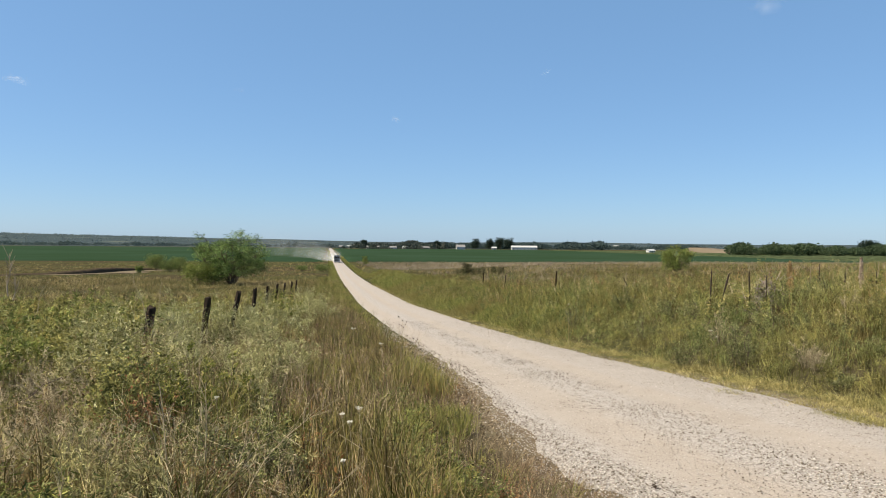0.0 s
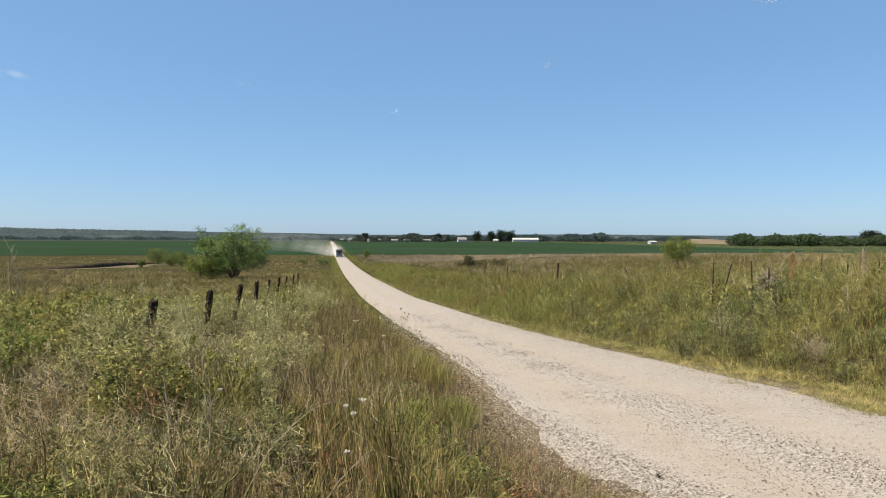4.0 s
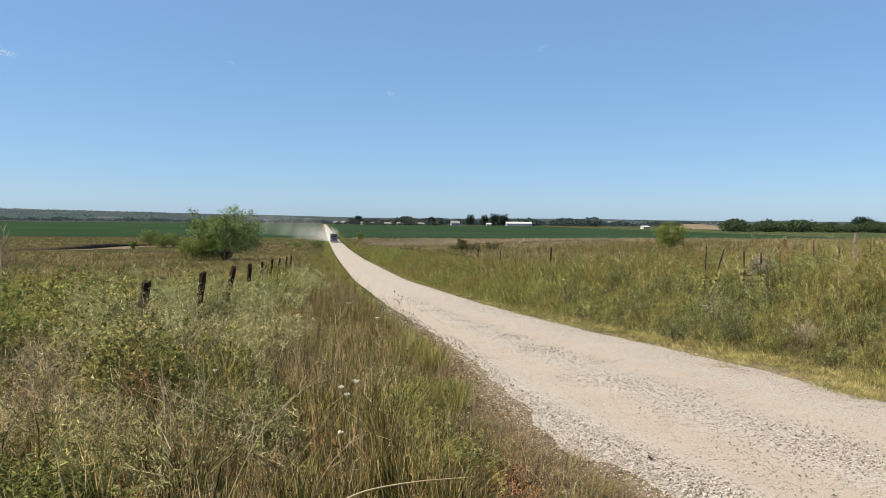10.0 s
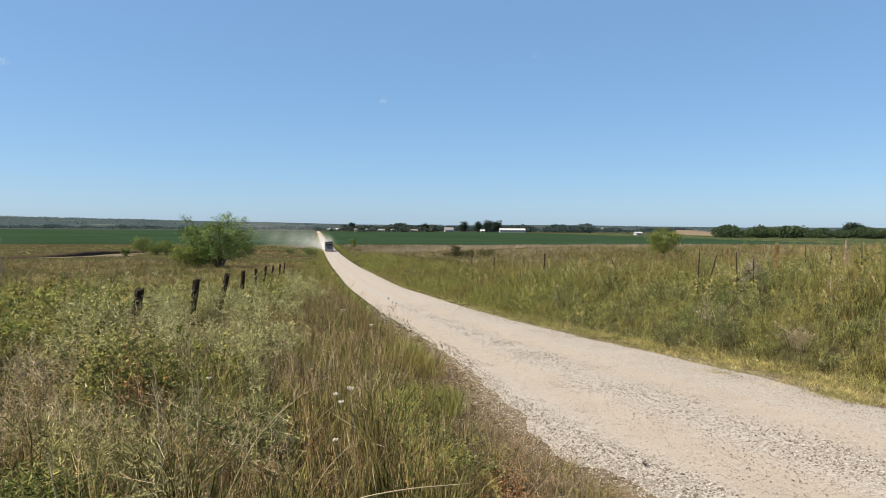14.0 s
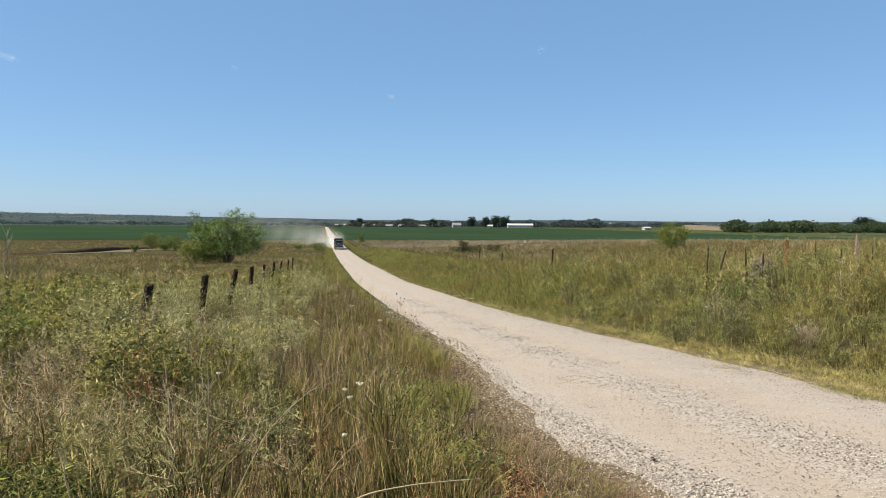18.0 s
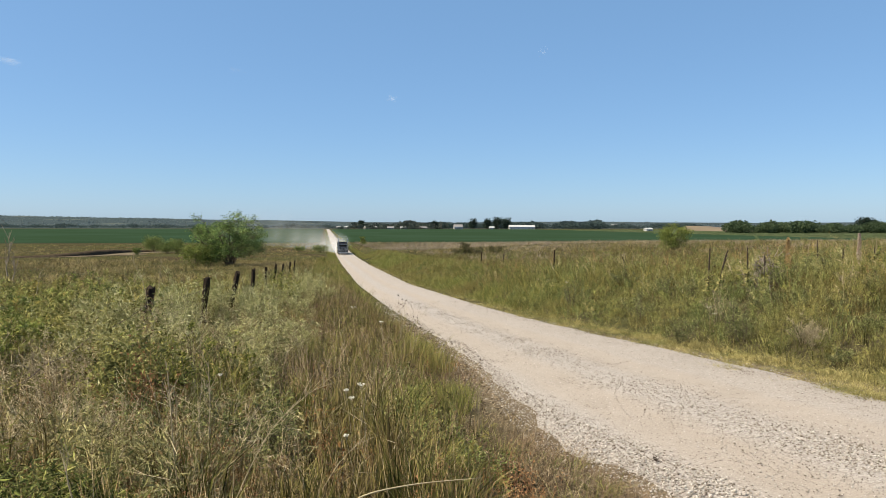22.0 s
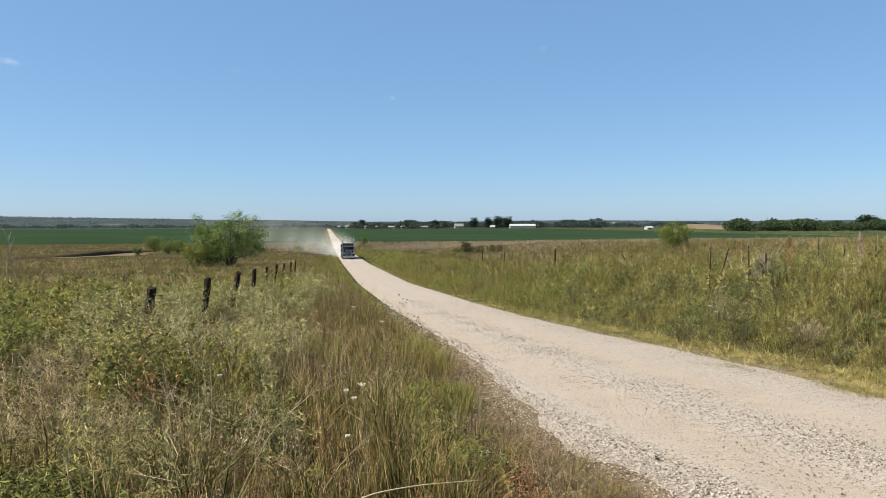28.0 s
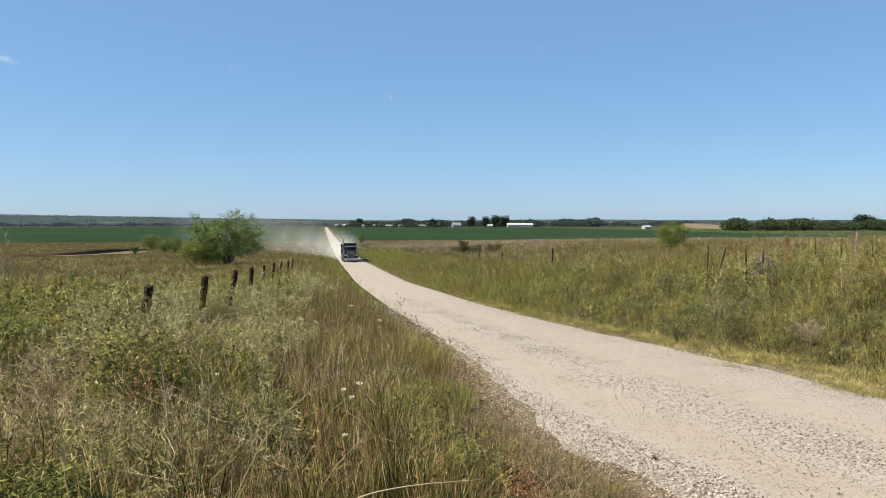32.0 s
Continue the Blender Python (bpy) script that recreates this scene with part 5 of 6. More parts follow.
def umbel(x, y, ahead, width, label="flat white wild carrot flower on a thin stem"):
    """A flat head of small white florets on rays."""
    p = aim(*bearing(x, y), ahead)
    gz = float(ground_z(p.x, p.y))
    root = tagged(new("wild_carrot"), label, "flower", "wild carrot flowers in the verge")
    root.location = (p.x, p.y, gz)
    top = Vector((0, 0, p.z - gz))
    foot = Vector((random.uniform(-0.06, 0.06), random.uniform(-0.06, 0.06), 0))
    rays = [tube([foot, foot.lerp(top, 0.5) + Vector((0.01, 0, 0)), top - Vector((0, 0, 0.04))], [0.0025, 0.002, 0.0015], 5)]
    heads = []
    for _ in range(26):
        a, q = random.uniform(0, 6.283), width * 0.5 * math.sqrt(random.random())
        e = top + Vector((math.cos(a) * q, math.sin(a) * q, random.uniform(-0.006, 0.008)))
        rays.append(tube([top - Vector((0, 0, 0.04)), e], [0.0008, 0.0006], 3))
        for _ in range(5):
            heads.append(tuple(e + Vector((random.uniform(-1, 1), random.uniform(-1, 1), random.uniform(-0.4, 0.4))) * 0.006))
    new("stem", mesh_of("stem", *gather(rays), m_straw)).parent = root
    head = new("flower_head", mesh_of("flower_head", *leaves(np.array(heads), 0.007, 0.3, 0.9), m_petal))
    head.parent = root
    tagged(head, kind="stuff")
    if ahead < 7:
        swaying.append(root)
    return root


for x, y, d, w in [(637, 679, 5.6, 0.07), (609, 689, 5.6, 0.04), (621, 703, 5.5, 0.04), (622, 541, 12.5, 0.11), (672, 567, 11, 0.07), (611, 770, 4.9, 0.03), (1252, 540, 17, 0.14), (1262, 551, 17, 0.12), (385, 662, 6, 0.04), (1000, 496, 22, 0.12)]:
    umbel(x, y, d, w)


def seed_heads(spots, ahead, label="thin stems with dark round seed heads"):
    """A plant with dark dry seed heads."""
    first = aim(*bearing(*spots[0]), ahead)
    gz = float(ground_z(first.x, first.y))
    root = tagged(new("coneflower"), label, "flower", "dry coneflowers at the road edge")
    root.location = (first.x, first.y, gz)
    for k, (x, y) in enumerate(spots):
        top = aim(*bearing(x, y), ahead * random.uniform(0.98, 1.02)) - Vector((first.x, first.y, gz))
        foot = Vector((random.uniform(-0.08, 0.08), random.uniform(-0.08, 0.08), 0))
        new("stem", mesh_of("stem", *tube([foot, foot.lerp(top, 0.6), top], [0.002, 0.0016, 0.0012], 4), m_straw)).parent = root
        bm = bmesh.new()
        bmesh.ops.create_icosphere(bm, subdivisions=2, radius=random.uniform(0.0007, 0.001) * ahead)
        for v in bm.verts:
            v.co = v.co * random.uniform(0.85, 1.15) + top
            v.co.z += (v.co.z - top.z) * 0.2
        part("seed_head", bm, m_seed, root)
    return root


for group_of, d in [([(702, 520), (709, 527), (716, 529), (707, 536), (714, 534), (703, 534), (711, 539)], 14.0), ([(718, 553), (729, 558), (736, 560), (737, 565), (739, 571), (742, 577)], 12.0), ([(608, 567), (601, 568)], 11.0), ([(796, 602), (783, 608)], 9.2), ([(844, 628), (848, 633)], 8.0), ([(685, 560), (672, 572)], 11.5), ([(640, 745), (705, 740), (650, 660)], 5.2), ([(848, 650), (915, 684)], 7.2)]:
    seed_heads(group_of, d)

# dead plant on the gravel
for x, y, d, r0 in [(1160, 819, 5.85, 0.028)]:
    p = aim(*bearing(x, y), d)
    n = 26
    c = np.array([p.x, p.y, float(road_z(unflare(np.array(p.x), np.array(p.y)), np.array(p.y))) + 0.015])
    e = c + RNG.normal(size=(n, 3)) * [r0, r0, r0 * 0.5] + [0, 0, r0 * 0.7]
    tagged(new("dead_weed", mesh_of("dead_weed", *gather([sticks(np.repeat(c[None], n, 0), e, 0.005), leaves(e, 0.02, 0.5, 0.5)]), m_seed)), "dark withered weed lying on the gravel", "weed")

# grey brush pile on the bank
bx, by = spot(0.447, 20.0)
n = 300
a = np.stack([bx + RNG.normal(size=n) * 0.2, by + RNG.normal(size=n) * 0.2, np.zeros(n)], 1)
a[:, 2] = ground_z(a[:, 0], a[:, 1]) + RNG.uniform(0.0, 1.0, n) * (0.8 + 0.5 * np.clip(a[:, 0] - bx, -0.4, 0.3))
b = a + RNG.normal(size=(n, 3)) * [0.15, 0.15, 0.15]
m_grey = leafy("grey_brush", [(0.0, (0.106, 0.0863, 0.07)), (1.0, (0.24, 0.203, 0.17))], None, through_light=0.05)
tagged(new("brushwood", mesh_of("brush_pile", *sticks(a, b, 0.028), m_grey)), "pile of grey dead brushwood among the weeds", "brushwood", kind="stuff")

# ======== single weed bushes ========
m_dock = leafy("broad_weed_leaves", [(0.0, (0.0477, 0.0632, 0.014)), (0.5, (0.168, 0.186, 0.0408)), (0.9, (0.366, 0.343, 0.0918)), (1.0, (0.732, 0.592, 0.237))], None, through_light=0.25)
m_forb = leafy("bank_weed_leaves", [(0.0, (0.06, 0.07, 0.028)), (0.5, (0.16, 0.172, 0.066)), (0.9, (0.275, 0.275, 0.115)), (1.0, (0.4, 0.38, 0.19))], None, through_light=0.15)
m_mug = leafy("grey_green_weed_leaves", [(0.0, (0.09, 0.096, 0.034)), (0.3, (0.27, 0.268, 0.105)), (0.7, (0.46, 0.447, 0.2)), (1.0, (0.7, 0.66, 0.38))], None, through_light=0.12)
m_amber_leaf = leafy("amber_weed_leaves", [(0.0, (0.08, 0.036, 0.0144)), (0.5, (0.216, 0.12, 0.044)), (1.0, (0.336, 0.224, 0.096))], None, through_light=0.25)
m_sere = leafy("sere_weed_leaves", [(0.0, (0.0624, 0.0364, 0.0187)), (0.45, (0.208, 0.135, 0.0686)), (0.8, (0.374, 0.276, 0.161)), (1.0, (0.624, 0.52, 0.354))], None, through_light=0.15)
m_brush = leafy("dry_brush", [(0.0, (0.0919, 0.0711, 0.044)), (0.5, (0.246, 0.203, 0.128)), (1.0, (0.511, 0.446, 0.29))], None, through_light=0.05)
# leaves, stems: count and side shoots, shoot length, leaf length, leaf slimness, leaves on a shoot, label
BUSH = {
    "mug": (m_mug, 10, 16, (0.12, 0.34), (0.04, 0.095), 0.095, 9, "tall feathery grey green weed along the fence"),
    "dock": (m_dock, 11, 15, (0.07, 0.2), (0.03, 0.06), 0.36, 8, "leafy dark green weed bush among dry grass"),
    "lush": (m_yellow, 8, 12, (0.1, 0.26), (0.06, 0.11), 0.34, 6, "yellow green leafy weed bush in the meadow"),
    "forb": (m_forb, 12, 15, (0.1, 0.24), (0.018, 0.042), 0.34, 9, "dark leafy green weed among dry grass"),
    "amber": (m_amber_leaf, 4, 5, (0.06, 0.14), (0.025, 0.045), 0.4, 4, "weed with orange autumn leaves"),
    "sere": (m_sere, 13, 12, (0.06, 0.2), (0.025, 0.055), 0.2, 5, "withered brown weed tangle"),
    "brush": (m_brush, 16, 14, (0.08, 0.26), (0.02, 0.045), 0.12, 4, "grey dry brushy weed"),
}


def weed_bush(kind, x, y, ahead, wide):
    """A weed of bowed stems with rising side shoots and leaves along them; its top lies on the line of sight given."""
    mat, stems, shoots, reach, leaf, slim, count, label = BUSH[kind]
    p = aim(*bearing(x, y), ahead)
    gz = float(ground_z(p.x, p.y)) - 0.03
    h = min(max(p.z - gz, 0.25), 1.6)
    root = tagged(new("weed_bush"), label, "weeds", "tall single weeds")
    root.location = (p.x, p.y, gz)
    grow = max(1.0, (ahead / 9.0) ** 0.42)
    wood, at, way = [], [], []
    for k in range(stems):
        a = RNG.uniform(0, 6.283)
        out = wide * math.sqrt(RNG.uniform(0.0, 1.0)) * (0.25 if k == 0 else 1)
        tall = h * (1.0 if k == 0 else RNG.uniform(0.55, 1.0) * (1 - 0.3 * out / wide))
        tip = Vector((math.cos(a) * out, math.sin(a) * out, tall))
        foot = Vector((tip.x * 0.25, tip.y * 0.25, 0))
        mid = foot.lerp(tip, 0.55) + Vector((RNG.normal() * 0.03, RNG.normal() * 0.03, 0.08 * tall))
        thick = RNG.uniform(0.003, 0.0055) * grow
        wood.append(tube([foot, mid, tip], [thick, thick * 0.7, thick * 0.25], 4))
        for _ in range(shoots):
            t = RNG.uniform(0.18, 1.0)
            q = foot.lerp(mid, t / 0.55) if t < 0.55 else mid.lerp(tip, (t - 0.55) / 0.45)
            b = RNG.uniform(0, 6.283)
            v = Vector((math.cos(b), math.sin(b), RNG.uniform(0.1, 1.4))).normalized()
            e = q + v * RNG.uniform(*reach) * (1.25 - 0.7 * t) * (0.6 + 0.5 * h)
            wood.append(tube([q, e], [thick * 0.45, thick * 0.2], 3))
            for f in RNG.uniform(0.15, 1.08, count + (1 if ahead > 12 else 0)):
                at.append(q.lerp(e, f))
                way.append(v)
    new("stem", mesh_of("stem", *gather(wood), mat if kind == "brush" else m_pale if kind in ("mug", "sere") else m_bark)).parent = root
    at, way = np.array(at), np.array(way)
    size = RNG.uniform(leaf[0], leaf[1], len(at)) * grow
    at = at + RNG.normal(size=at.shape) * size[:, None] * 0.3
    foliage = new("foliage", mesh_of("foliage", *leaves(at, size, 1.0, slim, way), mat))
    foliage.parent = root
    tagged(foliage, kind="stuff")
    return root


for kind, where in {
    "mug": [(150, 525, 12, 0.5), (185, 512, 12.5, 0.5), (215, 500, 13, 0.5), (238, 488, 12.5, 0.4), (285, 478, 13, 0.5), (308, 486, 14, 0.5), (328, 480, 15, 0.5), (328, 508, 12, 0.3), (385, 478, 18, 0.5), (386, 500, 17, 0.3), (432, 492, 20, 0.5), (438, 505, 17, 0.5),
            (470, 480, 24, 0.6), (525, 464, 36, 1.0), (545, 474, 30, 0.9), (560, 482, 34, 0.9), (500, 490, 22, 0.7), (470, 508, 18, 0.6), (450, 522, 15, 0.55), (520, 503, 20, 0.7), (480, 532, 13, 0.5), (440, 548, 12, 0.45),
            (150, 562, 9, 0.45), (190, 552, 9, 0.45), (222, 562, 9.3, 0.4), (287, 560, 10, 0.4), (312, 545, 10.5, 0.4), (335, 592, 9.5, 0.3), (300, 603, 8, 0.4), (384, 562, 11, 0.4), (422, 577, 10, 0.45), (458, 572, 11, 0.45), (400, 605, 8.5, 0.4), (440, 615, 8, 0.4), (500, 560, 12, 0.45),],
    "dock": [(212, 592, 7.2, 0.4), (235, 578, 7.5, 0.4), (262, 603, 7, 0.35), (290, 588, 8.0, 0.35), (320, 612, 7, 0.35), (225, 640, 6.4, 0.35), (330, 570, 9.5, 0.35), (412, 590, 7.8, 0.3), (365, 600, 8, 0.35), (484, 468, 28, 0.8), (500, 463, 29, 0.9), (512, 460, 31, 0.9), (494, 476, 25, 0.7), (1550, 432, 20, 0.7)],
    # first six forbs: dark leaves added in place of a shaded gap
    "forb": [(372, 692, 5.6, 0.3), (402, 715, 5.3, 0.25), (445, 700, 5.6, 0.3), (350, 735, 5.0, 0.2), (420, 770, 4.9, 0.2), (500, 735, 5.4, 0.2), (1296, 522, 15.5, 0.4), (1314, 532, 15.2, 0.4), (1456, 440, 20, 0.6), (1432, 444, 20, 0.6), (1444, 436, 21, 0.5), (1380, 452, 19.5, 0.5), (1365, 505, 17, 0.5), (1170, 478, 24, 0.6), (1225, 476, 21, 0.5), (1205, 540, 16, 0.4), (1420, 505, 16.5, 0.5), (1500, 510, 15, 0.5), (1530, 550, 13.5, 0.4), (1475, 606, 12.3, 0.35), (1105, 466, 28, 0.7), (1130, 498, 21, 0.6), (1010, 484, 27, 0.7), (1545, 474, 16, 0.5)],
    "lush": [(20, 500, 17, 0.7), (60, 492, 18, 0.7), (100, 490, 20, 0.8), (130, 486, 20, 0.8), (152, 480, 22, 0.8), (190, 479, 24, 0.8), (215, 492, 20, 0.7), (35, 522, 14, 0.6), (80, 516, 14.5, 0.6), (115, 522, 14, 0.6), (8, 545, 11, 0.5), (55, 545, 11.5, 0.5)],
    "amber": [(255, 655, 6.2, 0.2), (300, 600, 7.2, 0.2), (243, 630, 6.5, 0.15), (266, 520, 10.9, 0.2), (256, 535, 10.6, 0.2), (285, 668, 6.0, 0.15), (560, 655, 5.9, 0.12), (604, 765, 4.8, 0.08)],
    "sere": [(250, 740, 5.0, 0.3), (300, 722, 5.2, 0.3), (340, 745, 4.8, 0.3), (280, 792, 4.4, 0.25), (372, 762, 4.7, 0.25), (222, 782, 4.6, 0.25), (430, 770, 4.9, 0.2), (360, 830, 4.1, 0.2), (480, 800, 4.6, 0.15), (258, 508, 10.9, 0.18), (272, 530, 10.7, 0.18)],
    "brush": [(40, 612, 8, 0.5), (90, 602, 8, 0.5), (130, 622, 7.5, 0.45), (60, 684, 6.5, 0.4), (150, 690, 6.2, 0.4), (112, 742, 5.5, 0.35), (22, 742, 5.6, 0.35), (180, 732, 5.5, 0.35), (90, 655, 7.0, 0.4), (190, 670, 6.6, 0.35), (1420, 545, 14, 0.4), (1440, 560, 13.5, 0.35), (1270, 500, 18, 0.5), (1500, 470, 17.5, 0.5)],
}.items():
    for row in where:
        weed_bush(kind, *row)

# ======== eroded bank of a gully in the pasture ========
m_earth = plain("dark_earth", (0.0574, 0.0435, 0.0295), 0.95, 0, 0.4, 1.5, 0.0)
m_dirt = plain("pale_dirt", (0.123, 0.1, 0.0689), 0.95, 0, 0.4, 0.5, 0.0)
bank, floor_strip = [], []
N = len(LINE)
for i in range(N):
    ends = math.sin(math.pi * i / (N - 1)) ** 0.4 * (0.45 + 0.55 * float(ease((i - 15) / 30)))
    rows_b = []
    for out, up in ((0.0, -0.05), (0.3, 0.55), (0.5, 1.0), (1.5, 1.15), (4.5, 0.7), (10.0, -0.1)):
        x, y = LINE[i] + OUT[i] * out
        rows_b.append((x, y, float(ground_z(x, y)) + up * ends * (0.8 + 0.1 * float(waves(i * 0.6, 9.0, 0.3, 62)) + 0.08 * float(waves(i * 1.0, 4.0, 0.12, 63))) - 0.02))
    bank.append(rows_b)
    rows_f = []
    bare = 0.12 + 0.88 * float(ease((i - 12) / 40))
    for out in (-5.5 * bare, -2.5 * bare, 0.1):
        x, y = LINE[i] + OUT[i] * (out + (1.2 * math.sin(i * 0.21) + 0.7 * math.sin(i * 0.53) * bare if out < -2.6 * bare else 0))
        rows_f.append((x, y, float(ground_z(x, y)) + 0.06))
    floor_strip.append(rows_f)
gully = tagged(new("gully"), "eroded dark earth bank over a pale dirt strip", "gully")
bb = np.array(bank)
face = new("bank_face", mesh_of("bank_face", bb[:, :4].reshape(-1, 3), grid_faces(4, N)[:, ::-1], m_earth))
face.parent = gully
turf = new("turf", mesh_of("turf", bb[:, 3:].reshape(-1, 3), grid_faces(3, N)[:, ::-1], m_ground))
turf.parent = gully
strip = new("dirt_strip", mesh_of("dirt_strip", np.array(floor_strip).reshape(-1, 3), grid_faces(3, N), m_dirt))
strip.parent = gully

# ======== far farmsteads ========
m_dark = plain("dark_glass", (0.0222, 0.0259, 0.0296), 0.2)


def box(x0, x1, y0, y1, z0, z1, bevel=0.0):
    bm = bmesh.new()
    bmesh.ops.create_cube(bm, size=1.0)
    for v in bm.verts:
        v.co = Vector((x0 + (v.co.x + 0.5) * (x1 - x0), y0 + (v.co.y + 0.5) * (y1 - y0), z0 + (v.co.z + 0.5) * (z1 - z0)))
    if bevel:
        bmesh.ops.bevel(bm, geom=bm.edges[:], offset=bevel, segments=2, affect="EDGES")
    return bm


def house(right, ahead, wide, deep, wall_h, roof_h, label, name="farmhouse", walls=None, roof=None, windows=4, turn=0):
    root = tagged(new(name), label, "building")
    x, y = spot(right, ahead)
    root.matrix_world = Matrix.Translation((x, y, float(ground_z(x, y)))) @ pose(0, 0, 0, 0, 0, turn - math.degrees(HEADING))
    part("wall", box(-wide / 2, wide / 2, 0, deep, -0.5, wall_h), walls or m_white, root)
    bm = bmesh.new()
    o = 0.5
    v = [bm.verts.new(p) for p in ((-wide / 2 - o, -o, wall_h - 0.1), (wide / 2 + o, -o, wall_h - 0.1), (wide / 2 + o, deep / 2, wall_h + roof_h), (-wide / 2 - o, deep / 2, wall_h + roof_h), (wide / 2 + o, deep + o, wall_h - 0.1), (-wide / 2 - o, deep + o, wall_h - 0.1))]
    for f in ((0, 1, 2, 3), (3, 2, 4, 5), (1, 4, 2), (0, 3, 5), (0, 5, 4, 1)):
        bm.faces.new([v[i] for i in f])
    part("roof", bm, roof or m_roof, root)
    for i in range(windows):
        cx = -wide / 2 + wide * (i + 0.5) / windows
        if i == windows // 2:
            part("door", box(cx - 0.6, cx + 0.6, -0.12, -0.01, 0.0, 2.1), m_dark, root)
        else:
            win = part("window", box(cx - 0.7, cx + 0.7, -0.1, -0.01, 1.0, 2.3), m_dark, root)
            part("window_frame", box(cx - 0.85, cx + 0.85, -0.06, -0.005, 0.85, 2.45), m_white, win)
    return root


m_tin = plain("pale_tin_roof", (0.376, 0.376, 0.364), 0.5, 0, 0.1)
m_tan = plain("tan_siding", (0.303, 0.255, 0.2), 0.7, 0, 0.15)
house(0.0195, 1090, 13, 9, 4.0, 3.6, "white farmhouse with a grey roof behind the field", turn=8)
house(0.109, 1090, 39, 12, 4.2, 2.6, "long white shed with a pale tin roof", "shed", roof=m_tin, windows=7)
house(0.0665, 1085, 7, 6, 2.8, 2.0, "small pale shed under shade trees", "shed", roof=m_tin, windows=3)
house(0.289, 880, 9.5, 6, 2.6, 1.6, "small white shed with a pale roof", "shed", roof=m_tin, windows=3, turn=25)
house(0.239, 1900, 14, 9, 3.5, 3.5, "distant white barn with a pale roof", "barn", roof=m_tin, windows=3)
for i, (px, w) in enumerate([(643, 6), (660, 7), (688, 8), (709, 6), (747, 9), (596, 6), (610, 6)]):
    house((px - 784) / 1255, 1056 if px > 680 else 1120 + 12 * (i % 4), w * (1.2 if px > 680 else 1), 7, 2.7, 1.8, "small pale village house with a pitched roof", "village_house", walls=(m_white, m_tan, m_white)[i % 3], roof=(m_tin, m_roof, m_roof)[i % 3], windows=3, turn=(i * 37) % 50 - 25)

# ======== small clouds ========
m_cloud = leafy("cloud_wisps", [(0.0, (0.8, 0.82, 0.85)), (1.0, (0.9, 0.9, 0.92))], None, through_light=0.5)
for i, (x, y, w, h, n) in enumerate([(4, 104, 44, 9, 700), (690, 172, 14, 8, 130), (957, 87, 16, 9, 90), (1350, -36, 46, 22, 1000), (412, 122, 24, 6, 50)]):
    p = aim(*bearing(x, y), 4000)
    n = n * 7
    core = RNG.normal(size=(14, 3)) * [0.22, 1, 0.2]
    c = (core[RNG.randint(0, 14, n)] + RNG.normal(size=(n, 3)) * [0.13, 1, 0.13]) * np.array([w, 10, h]) * 3.19
    ob = tagged(new("cloud", mesh_of("cloud", *leaves(c, 1.4, 0.5, 0.7, None, True), m_cloud)), "small thin white fair-weather cloud", "cloud", kind="stuff")
    ob.matrix_world = Matrix.Translation(p) @ pose(0, 0, 0, 0, 0, -math.degrees(HEADING))

# ======== truck ========
truck = tagged(new("truck"), "dark navy long-nosed road tractor with twin chrome stacks", "truck")
m_navy = plain("navy_paint", (0.006, 0.008, 0.014), 0.5, 0.0, 0.1, 6.0, 0.12)
m_chrome = plain("chrome", (0.36, 0.36, 0.36), 0.38, 1.0, 0.05)
m_grey_paint = plain("dusty_grey_paint", (0.09, 0.09, 0.095), 0.6, 0, 0.3, 1.5)
m_black = plain("black_steel", (0.0185, 0.0185, 0.0185), 0.7, 0, 0.3)
m_rubber = plain("tyre_rubber", (0.0222, 0.0207, 0.0192), 0.9, 0, 0.3)
m_glass, nodes, links, bsdf = material("windscreen_glass", 0.05)
bsdf.inputs["Base Color"].default_value = (0.012, 0.014, 0.016, 1)
m_lens = plain("headlight_lens", (0.7, 0.7, 0.68), 0.15, 0, 0.05)
m_amber = plain("amber_lens", (0.444, 0.185, 0.0222), 0.3, 0, 0.1)


def loft(sections):
    """A closed body through rectangular sections (y, half width low, half width top, z low, z top), with softened corners."""
    bm = bmesh.new()
    rings = []
    for y, a, b, z0, z1 in sections:
        c = min(a, b) * 0.16
        pts = [(-a, z0), (a, z0), (b, z1 - c), (b - c * 0.4, z1 - c * 0.3), (b - c * 1.4, z1), (-b + c * 1.4, z1), (-b + c * 0.4, z1 - c * 0.3), (-b, z1 - c)]
        rings.append([bm.verts.new((x, y, z)) for x, z in pts])
    for p, q in zip(rings, rings[1:]):
        for k in range(8):
            bm.faces.new((p[k], p[(k + 1) % 8], q[(k + 1) % 8], q[k]))
    bm.faces.new(rings[0][::-1])
    bm.faces.new(rings[-1])
    bmesh.ops.recalc_face_normals(bm, faces=bm.faces[:])
    return bm


def rod(p, q, radius, sides=14):
    bm = bmesh.new()
    p, q = Vector(p), Vector(q)
    m = (q - p).to_track_quat("Z", "Y").to_matrix().to_4x4()
    bmesh.ops.create_cone(bm, cap_ends=True, segments=sides, radius1=radius, radius2=radius, depth=(q - p).length, matrix=Matrix.Translation((p + q) / 2) @ m)
    return bm


